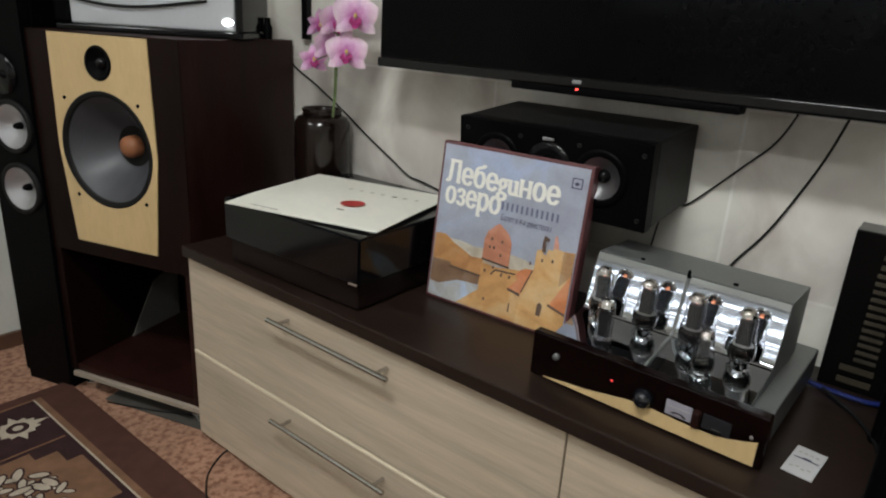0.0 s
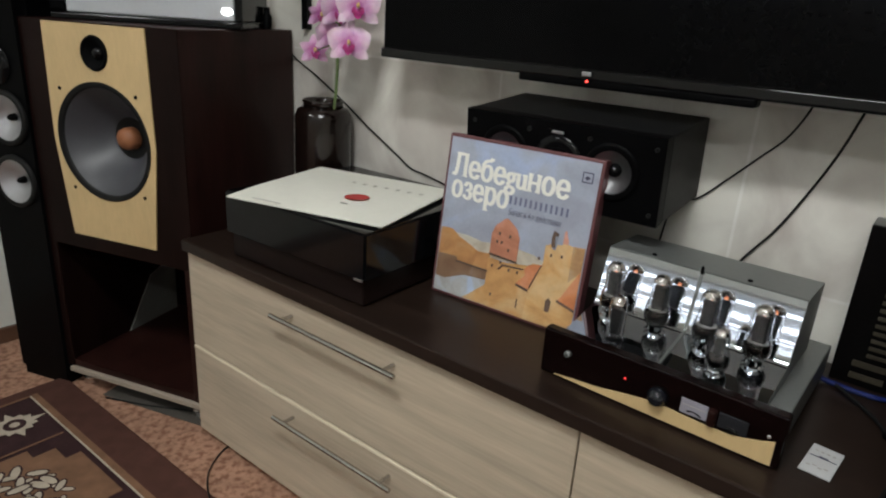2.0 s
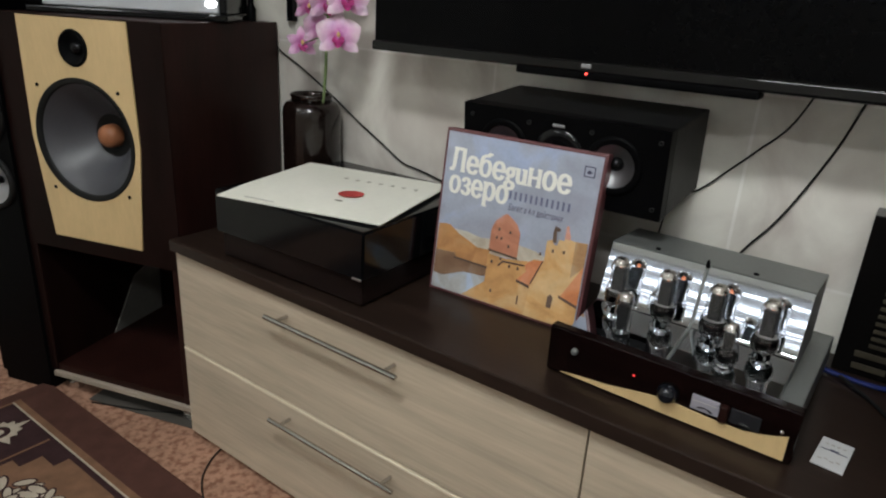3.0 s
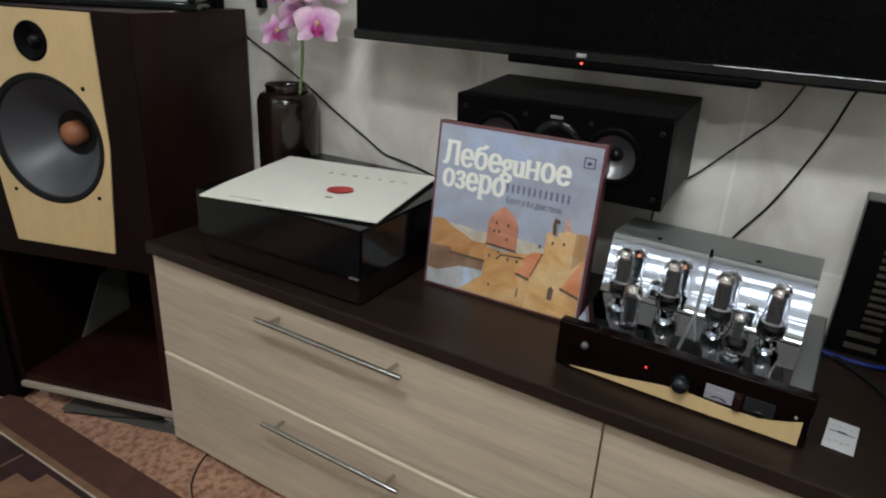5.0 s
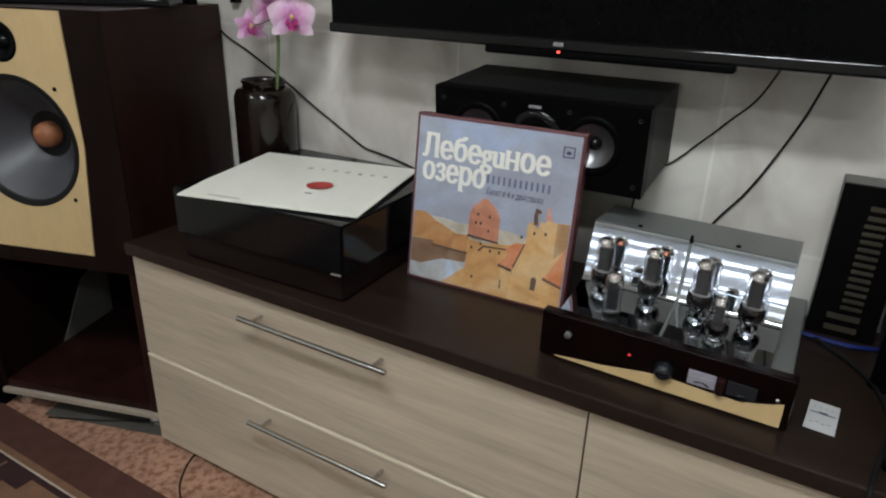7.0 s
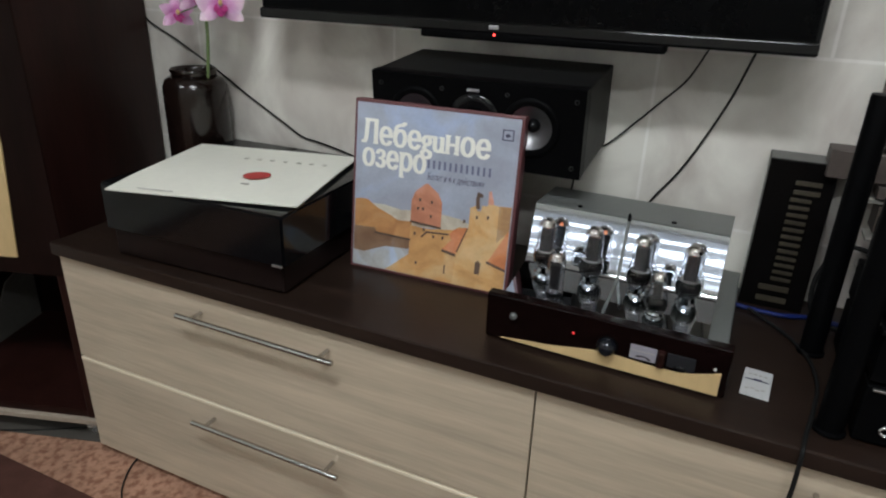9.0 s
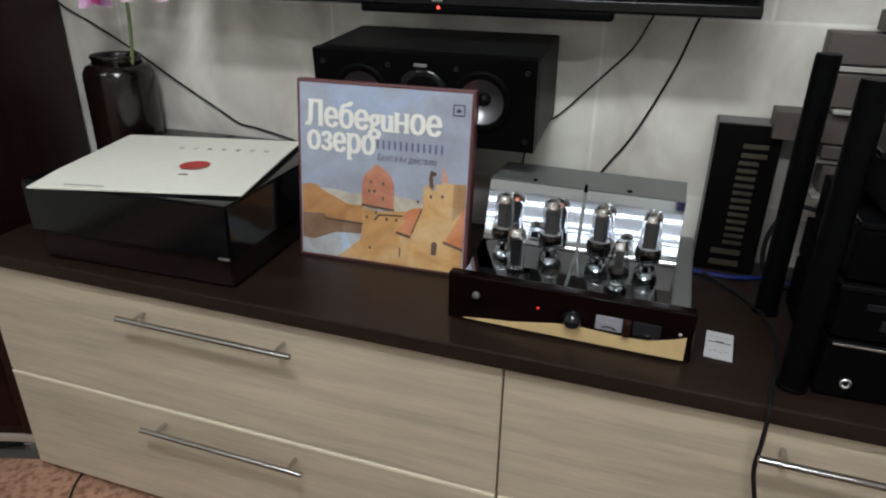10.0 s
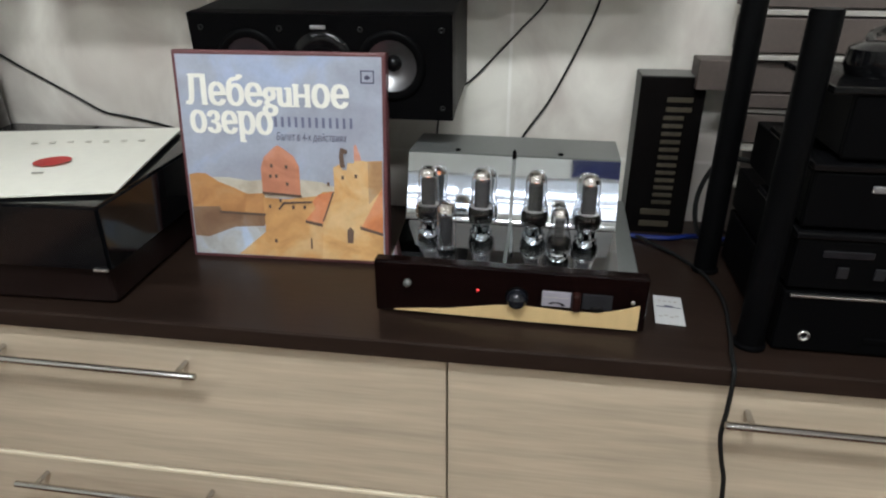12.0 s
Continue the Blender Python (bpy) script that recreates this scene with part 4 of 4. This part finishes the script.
            stems = {"Л": ((gx0 + 0.003, gz0), (gx1 - 0.002, gz0), (gx0 + 0.009, gz1 - 0.003)), "и": ((gx0 + 0.001, gz1 - 0.003), (gx1 - 0.001, gz0), (gx1 - 0.004, gz1 - 0.003)), "б": ((gx1 - 0.004, gz1 - 0.004),), "д": ((gx1 - 0.001, gz1 - 0.004),), "н": ((gx0 + 0.002, gz0), (gx1 - 0.002, gz0), (gx0 + 0.002, gz1 - 0.003), (gx1 - 0.002, gz1 - 0.003)), "р": ((gx0 + 0.003, gz0), (gx0 + 0.001, gz1 - 0.003))}.get(char, ())
            for px, pz in stems:
                box(one, px - 0.005, px + 0.005, -0.0016, -0.0009, pz, pz + 0.0028)
            part("letter", one, WHITEINK, root, "cream printed letter")

    title("Лебединое", 0.04, 0.836, 0.765, 0.112)
    title("озеро", 0.05, 0.456, 0.63, 0.112)
    # composer's line as plain bars
    name_ink = mat("cover_name_ink", (0.13, 0.14, 0.22), 0.45)
    for k in range(12):
        u = 0.470 + 0.0338 * k
        part("name_bar", blob(P((u, 0.668), (u + 0.013, 0.668), (u + 0.013, 0.716), (u, 0.718)), Matrix(), 0.0012), name_ink, root, "dark printed bar")
    sub = lettering("Балет в 4-х действиях", 0.0165, 0.0, 0.18)
    xs = [v.co.x for v in sub.verts]
    bmesh.ops.transform(sub, matrix=pose(a + 0.473 * W, -0.0010, a + 0.603 * W) @ Matrix.Diagonal((0.35 * W / (max(xs) - min(xs)), 1, 1, 1)), verts=sub.verts)
    part("subtitle", sub, INK, root, "small dark lettering")
    for pts in (((0.90, 0.88), (0.965, 0.88), (0.965, 0.886), (0.90, 0.886)), ((0.90, 0.934), (0.965, 0.934), (0.965, 0.94), (0.90, 0.94)), ((0.90, 0.886), (0.906, 0.886), (0.906, 0.934), (0.90, 0.934)), ((0.959, 0.886), (0.965, 0.886), (0.965, 0.934), (0.959, 0.934)), ((0.915, 0.905), (0.93, 0.92), (0.95, 0.907), (0.93, 0.895))):
        part("label_mark", blob(P(*pts), Matrix(), 0.0012), INK, root, "small dark mark")


record_box()


# ---- valve amplifier ----
DECK_Z = 0.0605
# the mirror deck climbs gently from the front panel, then turns up along the cover
CURVE = [(0.022, DECK_Z), (0.060, 0.0678), (0.100, 0.0757), (0.124, 0.0806), (0.135, 0.0850), (0.1405, 0.0935), (0.1471, 0.1141), (0.1537, 0.1348), (0.1602, 0.1554), (0.1668, 0.1760)]


def deck_height(y):
    return float(np.interp(y, [p[0] for p in CURVE], [p[1] for p in CURVE]))


def shell(profile, thick=0.0007, seg=28):
    """A thin glass bulb: the outer profile and, inside it, the same drawn in by the wall's thickness."""
    inner = [(max(0.0, r - thick), z - thick * (1.0 if r < 0.008 else 0.2)) for r, z in profile]
    return lathe(profile + inner[::-1] + profile[:1], seg) if profile[-1][0] > 1e-6 else lathe(profile + inner[::-1], seg)


def valve(root, x, y, kind):
    """Base on the deck, stepped glass bulb, grey plates, silver flash under the dome."""
    if kind == "power":
        v = part("valve", lathe([(0, 0.0110), (0.0160, 0.0110), (0.0164, 0.0170), (0.0132, 0.0190), (0.0128, 0.0262), (0.0110, 0.0274), (0, 0.0274)], 28), CHROME, root, "power valve on a low polished socket ring", pose(x, y, deck_height(y) - 0.0150))
        part("envelope", shell([(0.0112, 0.0272), (0.0162, 0.0298), (0.0190, 0.0360), (0.0197, 0.0430), (0.0187, 0.0520), (0.0162, 0.0610), (0.0146, 0.0680), (0.0145, 0.0940), (0.0130, 0.1020), (0.0085, 0.1082), (0.0, 0.1104)]), GLASS, v, "clear glass bulb")
        part("lower_flash", lathe([(0, 0.0283), (0.0108, 0.0283), (0.0152, 0.0308), (0.0178, 0.0365), (0.0184, 0.0430), (0.0178, 0.0490), (0.0120, 0.0510), (0, 0.0512)], 28), SMOKE, v, "dark smoked bulb bottom")
        part("anode", boxed(-0.0098, 0.0098, -0.0070, 0.0070, 0.0505, 0.0935, 0.003), ANODE, v, "dark grey metal plates")
        part("mica", lathe([(0, 0.0535), (0.0150, 0.0535), (0.0150, 0.0542), (0, 0.0542)], 24), MICA, v, "pale mica spacer")
        part("getter", lathe([(0.0122, 0.0975), (0.0112, 0.1022), (0.0072, 0.1070), (0, 0.1088)], 24), GETTER, v, "silver getter flash")
        part("heater", lathe([(0, 0.0936), (0.0030, 0.0936), (0.0030, 0.0962), (0, 0.0966)], 10), HEATER, v, "orange glowing heater")
    elif kind == "signal":
        v = part("valve", lathe([(0, 0.0060), (0.0130, 0.0060), (0.0136, 0.0080), (0.0136, 0.0130), (0.0120, 0.014), (0, 0.014)], 24), BLACKG, root, "small straight signal valve on a black base", pose(x, y, deck_height(y) - 0.0095))
        part("envelope", shell([(0.0118, 0.0142), (0.0134, 0.0165), (0.0136, 0.0680), (0.0120, 0.0765), (0.0070, 0.0815), (0.0, 0.0832)]), GLASS, v, "clear glass bulb")
        part("anode", boxed(-0.0085, 0.0085, -0.0060, 0.0060, 0.0190, 0.0600, 0.002), ANODE, v, "dark grey metal plates")
        part("getter", lathe([(0.0118, 0.0690), (0.0105, 0.0755), (0.0060, 0.0800), (0, 0.0815)], 20), GETTER, v, "silver getter flash")
    else:
        v = part("valve", lathe([(0, 0.0070), (0.0142, 0.0070), (0.0146, 0.0120), (0.0126, 0.0135), (0.0120, 0.017), (0.0110, 0.0184), (0, 0.0184)], 24), CHROME, root, "small bulged signal valve on a metal base", pose(x, y, deck_height(y) - 0.0115))
        part("envelope", shell([(0.0105, 0.0182), (0.0150, 0.0205), (0.0172, 0.0280), (0.0170, 0.0360), (0.0140, 0.0480), (0.0118, 0.0560), (0.0112, 0.0720), (0.0085, 0.0800), (0.0, 0.0835)]), GLASS, v, "clear glass bulb")
        part("lower_flash", lathe([(0, 0.0190), (0.0100, 0.0190), (0.0142, 0.0215), (0.0160, 0.0285), (0.0155, 0.0360), (0.0110, 0.0400), (0, 0.0410)], 24), SMOKE, v, "dark smoked bulb bottom")
        part("anode", boxed(-0.0065, 0.0065, -0.0050, 0.0050, 0.0405, 0.0660, 0.002), ANODE, v, "dark grey metal plates")
        part("getter", lathe([(0.0100, 0.0710), (0.0076, 0.0784), (0, 0.0818)], 20), GETTER, v, "silver getter flash")


def curved_sheet(x0, x1, lift, thick):
    """A sheet that lies along the deck and rises with the cover's front."""
    bm = bmesh.new()
    line = spline([(0, y, z) for y, z in CURVE], 4)
    rows = []
    for k, q in enumerate(line):
        d = (line[min(k + 1, len(line) - 1)] - line[max(k - 1, 0)]).normalized()
        n = Vector((0, -d.z, d.y))
        rows.append([[bm.verts.new(Vector((x, q.y, q.z)) + n * h) for x in (x0, x1)] for h in (lift, lift - thick)])
    for p, q in zip(rows, rows[1:]):
        bm.faces.new((p[0][0], p[0][1], q[0][1], q[0][0])).smooth = True
        bm.faces.new((p[1][1], p[1][0], q[1][0], q[1][1])).smooth = True
        for i in (0, 1):
            bm.faces.new((p[0][i], q[0][i], q[1][i], p[1][i]))
    for e in (rows[0], rows[-1]):
        bm.faces.new((e[0][0], e[0][1], e[1][1], e[1][0]))
    return bm


def amplifier():
    root = thing("valve_amplifier", pose(0.914, 0.058, TOP, 0, 0, -1.2), "valve amplifier with mirror steel deck and mahogany front", "amplifier")
    w = 0.354
    part("front_panel", boxed(0, w, 0, 0.02, 0.003, 0.0795, 0.003), MAHOGANY_GLOSS, root, "gloss dark mahogany front panel")
    up = [(0.06, 0.0115), (0.10, 0.015), (0.135, 0.021), (0.165, 0.026), (0.195, 0.0285), (0.225, 0.027), (0.255, 0.0255), (0.285, 0.026), (0.31, 0.030), (0.33, 0.036), (0.345, 0.042)]
    part("maple_inlay", slab([(0.345, 0.006), (0.200, 0.006), (0.026, 0.0075)] + up, 0.003, None, pose(0, -0.0025, 0)), MAPLE, root, "wavy pale maple inlay")
    part("chassis", boxed(0.008, 0.347, 0.0205, 0.325, 0.010, DECK_Z - 0.001, 0.002), GREYSTEEL, root, "satin grey steel chassis")
    cv = bmesh.new()
    prof = CURVE + [(0.170, 0.1775), (0.278, 0.174), (0.281, 0.171), (0.281, DECK_Z - 0.0005), (0.022, DECK_Z - 0.0005)]
    a = [cv.verts.new((0.014, y, z)) for y, z in prof]
    b = [cv.verts.new((0.319, y, z)) for y, z in prof]
    cv.faces.new(a), cv.faces.new(b[::-1])
    for i in range(len(a)):
        j = (i + 1) % len(a)
        cv.faces.new((a[i], a[j], b[j], b[i]))
    part("rear_cover", cv, GREYSTEEL, root, "satin grey steel transformer cover")
    for x0, x1 in ((0.0145, 0.1665), (0.1720, 0.3185)):
        part("mirror_plate", curved_sheet(x0, x1, 0.0014, 0.0012), CHROME, root, "mirror polished curved plate")
    dv = part("divider", curved_sheet(0.1672, 0.1712, 0.0045, 0.0041), GREYSTEEL, root, "steel joint strip")
    part("divider_tip", lathe([(0, 0), (0.0032, 0), (0.0026, 0.010), (0, 0.014)], 10, None, pose(0.1695, 0.163, 0.175)), BLACKM, dv, "black tip")
    for sx in (0.085, 0.235):
        part("screw", lathe([(0.004, -0.001), (0.004, 0.002), (0.002, 0.003), (0, 0.003)], 10, None, pose(sx, 0.182, 0.1772)), BLACKM, root, "black screw head")
    for x in (0.053, 0.129, 0.204, 0.277):
        valve(root, x, 0.1145, "power")
    valve(root, 0.087, 0.064, "signal")
    valve(root, 0.239, 0.070, "bulged")
    kn = lathe([(0, 0.0185), (0.005, 0.0178), (0.0098, 0.0150), (0.0130, 0.0095), (0.0142, 0.0)], 36, None, pose(0.190, 0.0, 0.040, 90, 0, 0))
    k = part("volume_knob", kn, KNOB, root, "gloss black domed volume knob")
    part("knob_ring", lathe([(0.0152, 0.0), (0.0152, 0.003), (0.0143, 0.0042), (0.0138, 0.003)], 32, None, pose(0.190, 0.0, 0.040, 90, 0, 0)), BLACKM, k, "dark ring")
    part("power_button", lathe([(0, 0.006), (0.0042, 0.006), (0.0052, 0.004), (0.0056, 0)], 20, None, pose(0.045, 0.0, 0.049, 90, 0, 0)), GREYSTEEL, root, "grey push button")
    part("power_light", lathe([(0, 0.0015), (0.0015, 0.0015), (0.0019, 0)], 12, None, pose(0.139, 0.0, 0.046, 90, 0, 0)), AMP_LED, root, "red power light")
    me = part("meter_window", boxed(0.222, 0.259, -0.002, 0.004, 0.031, 0.053, 0.001), mat("meter_face", (0.26, 0.245, 0.28), 0.3, var=0.1), root, "pale meter window")
    arc = bmesh.new()
    for q in range(7):
        t0 = math.pi * (0.12 + 0.76 * q / 7)
        box(arc, 0.2405 + 0.010 * math.cos(t0) - 0.0022, 0.2405 + 0.010 * math.cos(t0) + 0.0022, -0.0026, -0.001, 0.0315 + 0.0055 * math.sin(t0), 0.0328 + 0.0055 * math.sin(t0))
    part("meter_arc", arc, BLACKM, me, "dark meter arc")
    part("meter_line", boxed(0.224, 0.257, -0.0025, -0.001, 0.0445, 0.0452), GREYINK, me)
    part("rotary_switch", boxed(0.260, 0.271, -0.010, 0.003, 0.029, 0.054, 0.003), MAHOGANY, root, "brown toggle switch")
    dm = part("dark_meter", boxed(0.273, 0.311, -0.002, 0.004, 0.031, 0.053, 0.001), mat("dark_meter_face", (0.016, 0.016, 0.018), 0.2, spec=0.2), root, "dark unlit meter window")
    part("meter_foot", lathe([(0, 0.003), (0.008, 0.003), (0.009, 0)], 20, None, pose(0.292, -0.001, 0.033, 90, 0, 0) @ Matrix.Diagonal((1, 0.5, 1, 1))), BLACKG, dm)
    part("screw", lathe([(0, 0.002), (0.002, 0.002), (0.0025, 0)], 10, None, pose(0.336, 0.0, 0.045, 90, 0, 0)), STEEL, root)
    for fx in (0.03, w - 0.03):
        for fy in (0.04, 0.26):
            part("foot", lathe([(0, 0), (0.012, 0), (0.013, 0.0112), (0, 0.0112)], 14, None, pose(fx, fy, 0)), RUBBER, root)


amplifier()

# ---- small things on the top ----
cm = pose(1.287, 0.079, TOP + 0.001, 0, 0, -5)
cardroot = thing("small_card", cm, "small white printed card lying on the top", "card")
part("card", boxed(0, 0.038, 0, 0.075, 0, 0.002, 0.0005), WHITEP, cardroot)
cbm = bmesh.new()
box(cbm, 0.003, 0.035, 0.043, 0.0445, 0.0015, 0.0025)
box(cbm, 0.014, 0.025, 0.043, 0.0475, 0.0015, 0.0026)
part("print_bar", cbm, INK, cardroot, "dark printed line")
cbm = bmesh.new()
for q in range(4):
    box(cbm, 0.005 + 0.007 * q, 0.010 + 0.007 * q, 0.016 + 0.003 * (q % 2), 0.0185 + 0.003 * (q % 2), 0.0015, 0.0024)
    box(cbm, 0.006 + 0.007 * q, 0.010 + 0.007 * q, 0.058, 0.0605, 0.0015, 0.0024)
tagged(part("print_marks", cbm, GREYINK, cardroot, "pale grey printed marks"), kind="stuff")


MARKS = [(0.012, 0.038, 0.026, 0.074)] + [(0.053 + 0.0262 * q, 0.0235, 0.042, 0.073) for q in range(6)] + [(0.210, 0.028, 0.044, 0.083)]


def bottle_box():
    root = thing("bottle_carton", pose(1.274, 0.385, TOP, 0, 0, 0), "tall black gift carton with gold marks", "carton")
    w, d, h = 0.101, 0.060, 0.265
    part("carton", boxed(0, w, 0, d, 0, h, 0.0015), mat("black_carton", (0.0035, 0.003, 0.003), 0.32, var=0.3, scale=12, spec=0.06), root, "black printed card")
    part("top_flap", boxed(0.001, w - 0.001, 0.001, d - 0.001, h, h + 0.001), mat("carton_top", (0.085, 0.085, 0.08), 0.4, var=0.15, scale=20), root, "grey top flap")
    # the brand as plain gold strokes running up the front
    for z, ln, x0, x1 in MARKS:
        b = bmesh.new()
        for q in (0.0, 0.56):
            box(b, x0, x1, -0.0012, 0.0005, z + q * ln, z + q * ln + 0.26 * ln, 0.0003)
        part("mark_bar", b, BRASSINK, root, "dull gold stroke")


bottle_box()


# ---- equipment rack ----
def rack():
    root = thing("equipment_rack", pose(1.384, 0.0, TOP), "black steel equipment rack with round posts on the top", "rack")
    for x in (0.0, 0.50):
        for y in (0.047, 0.252):
            p = bmesh.new()
            sx = 0.012 if y < 0.1 and x == 0 else 0.0
            lathe([(0, 0), (0.020, 0), (0.0200, 0.004), (0.0165, 0.006), (0.0165, 0.394), (0.0155, 0.398), (0, 0.399)], 24, p, pose(x + sx, y, 0))
            part("post", p, BLACKM, root, "round black post")
    for z in (0.1545, 0.2345, 0.3165):
        part("shelf", boxed(0.030, 0.485, 0.03, 0.19, z, z + 0.008, 0.002), BLACKG, root, "black shelf")
    return root


rack()


def component(x, z, h, deep, label, kind):
    root = thing("hifi_component", pose(x, 0.035, z), label, "hifi component", "rack equipment")
    w = 0.44
    part("case", boxed(0, w, 0.008, deep, 0.006, h, 0.002), BLACKM, root, "black metal case")
    part("front", boxed(0, w, 0, 0.01, 0.004, h, 0.003), BLACKM, root, "black front panel")
    for fx in (0.04, w - 0.04):
        for fy in (0.03, deep - 0.03):
            part("foot", lathe([(0, 0), (0.014, 0), (0.015, 0.007), (0, 0.007)], 14, None, pose(fx, fy, 0)), RUBBER, root)
    if kind == 0:
        part("trim_strip", boxed(0.006, w - 0.006, -0.004, 0.002, h - 0.006, h - 0.0025, 0.001), STEEL, root, "silver trim line")
        part("headphone_socket", lathe([(0.0075, 0), (0.0075, 0.003), (0.005, 0.004), (0.0035, 0.002), (0.0035, -0.004)], 20, None, pose(0.033, 0.0, 0.026, 90, 0, 0)), STEEL, root, "silver headphone socket")
        part("button", boxed(0.10, 0.14, -0.002, 0.002, 0.02, 0.028, 0.001), BLACKM, root)
    elif kind == 1:
        for bx in (0.05, 0.09):
            part("button", boxed(bx, bx + 0.012, -0.0025, 0.002, 0.020, 0.034, 0.001), mat("grey_button", (0.010, 0.010, 0.012), 0.4), root, "dark grey button")
        part("display", boxed(0.03, 0.085, -0.0015, 0.002, 0.045, 0.054, 0.001), mat("grey_display", (0.009, 0.009, 0.011), 0.25), root, "dim grey display strip")
    elif kind == 2:
        part("badge", boxed(0.062, 0.105, -0.002, 0.002, 0.048, 0.056, 0.001), SILVERC, root, "silver badge bar")
        part("disc_tray", boxed(0.16, 0.30, -0.003, 0.002, 0.03, 0.045, 0.001), BLACKM, root)
    else:
        part("dial", lathe([(0, 0.012), (0.02, 0.012), (0.023, 0.008), (0.024, 0)], 28, None, pose(0.10, 0.0, 0.03, 90, 0, 0)), BLACKM, root, "black rotary dial")
    return root


component(1.418, TOP, 0.085, 0.26, "black amplifier with a silver trim line", 0)
component(1.418, TOP + 0.086, 0.066, 0.26, "black tuner with small grey buttons", 1)
component(1.418, TOP + 0.163, 0.069, 0.22, "black disc player with a silver badge", 2)
component(1.440, TOP + 0.243, 0.072, 0.15, "black component with a rotary dial in the rack", 3)
hp = thing("headphones", pose(1.53, 0.11, TOP + 0.325), "glossy black headphones lying on the top shelf", "headphones")
part("band", hose([(-0.05, 0, 0.02), (-0.03, 0.06, 0.035), (0.04, 0.09, 0.04), (0.1, 0.05, 0.035), (0.11, 0, 0.02)], 0.006), BLACKG, hp, "glossy black headband")
for hx in (-0.05, 0.11):
    part("ear_cup", lathe([(0, 0), (0.03, 0), (0.034, 0.01), (0.032, 0.028), (0.02, 0.034), (0, 0.035)], 28, None, pose(hx, -0.01, 0)), BLACKG, hp)

# papers and flat cartons piled behind the rack
rnd = random.Random(5)
PILE = ((0.0, 0.088, 1.45, 1.80), (0.09, 0.008, 1.44, 1.78), (0.10, 0.055, 1.46, 1.82), (0.157, 0.007, 1.43, 1.80), (0.166, 0.046, 1.44, 1.80), (0.214, 0.008, 1.42, 1.80), (0.224, 0.022, 1.43, 1.79), (0.248, 0.046, 1.355, 1.80), (0.296, 0.008, 1.43, 1.79), (0.306, 0.050, 1.41, 1.80), (0.358, 0.009, 1.42, 1.78), (0.369, 0.046, 1.405, 1.80), (0.417, 0.03, 1.47, 1.80))
for z0, h, x0, x1 in PILE:
    mm = CARD_WHITE if h < 0.01 else CARD_PINK
    bxm = Matrix.Translation((1.42, 0.36 + rnd.uniform(0, 0.02), TOP + z0)) @ Matrix.Rotation(rnd.uniform(-0.05, 0.05), 4, "Z")
    solid("flat_carton", boxed(x0 - 1.42, x1 - 1.42, 0.0, 0.05, 0.0005, h - 0.0005, 0.0015), mm, "faded flat cardboard carton in a pile" if mm is CARD_PINK else "white flat paper carton in a pile", "carton", "piled cartons", at=bxm)

# ---- cables ----
W = WALL_Y - 0.004
solid("speaker_cable", hose([(-0.175, W - 0.02, 0.99), (-0.156, W, 0.929), (-0.06, W, 0.883), (0.045, W, 0.828), (0.14, W, 0.773), (0.239, W, 0.720), (0.292, W, 0.692), (0.335, W, 0.685), (0.415, W, 0.669), (0.55, W, 0.63)], 0.0022), RUBBER, "thin black cable running down the wall", "cable")
solid("tv_cable", hose([(1.165, 0.40, 1.0), (1.142, W, 0.946), (1.118, W, 0.898), (1.081, W, 0.857), (1.040, W, 0.813), (0.994, W, 0.767), (0.95, W, 0.74), (0.93, W, 0.60)], 0.0017), RUBBER, "thin black cable hanging from the television", "cable")
solid("tv_power_cable", hose([(1.235, 0.40, 1.0), (1.217, W, 0.947), (1.195, W, 0.875), (1.161, W, 0.794), (1.131, W, 0.734), (1.091, W, 0.672), (1.06, W, 0.60), (1.06, W - 0.01, TOP + 0.01)], 0.0021), RUBBER, "black power cable hanging from the television", "cable")
solid("blue_signal_cable", hose([(1.24, 0.36, TOP + 0.012), (1.28, 0.355, TOP + 0.006), (1.34, 0.35, TOP + 0.006), (1.40, 0.36, TOP + 0.008), (1.5, 0.33, TOP + 0.01)], 0.0042), BLUECABLE, "blue signal cable lying behind the amplifier", "cable")
solid("hanging_cable", hose([(1.29, 0.335, TOP + 0.014), (1.345, 0.29, TOP + 0.005), (1.378, 0.225, TOP + 0.004), (1.388, 0.15, TOP + 0.004), (1.378, 0.07, TOP + 0.004), (1.367, 0.01, TOP + 0.004), (1.364, -0.017, TOP - 0.002), (1.364, -0.021, 0.48), (1.363, -0.022, 0.44), (1.371, -0.022, 0.40), (1.380, -0.022, 0.36), (1.386, -0.024, 0.25), (1.39, -0.02, 0.05), (1.41, -0.012, 0.005)], 0.003), RUBBER, "thin black cable hanging over the sideboard front", "cable")
solid("rack_cable", hose([(1.44, 0.30, TOP + 0.16), (1.40, 0.33, TOP + 0.15), (1.375, 0.33, TOP + 0.09), (1.385, 0.32, TOP + 0.03), (1.43, 0.30, TOP + 0.02)], 0.004), RUBBER, "black cable looped behind the rack post", "cable")
solid("floor_cable", hose([(-0.32, -0.09, 0.005), (-0.2, -0.03, 0.005), (-0.12, 0.02, 0.005), (-0.03, 0.08, 0.006), (0.02, 0.2, 0.006)], 0.002), RUBBER, "thin black cable on the floor", "cable")
solid("floor_cable", hose([(0.13, 0.06, 0.005), (0.105, 0.01, 0.005), (0.14, -0.06, 0.005), (0.20, -0.11, 0.014), (0.3, -0.16, 0.018)], 0.002), RUBBER, "thin black cable on the floor by the rug", "cable")
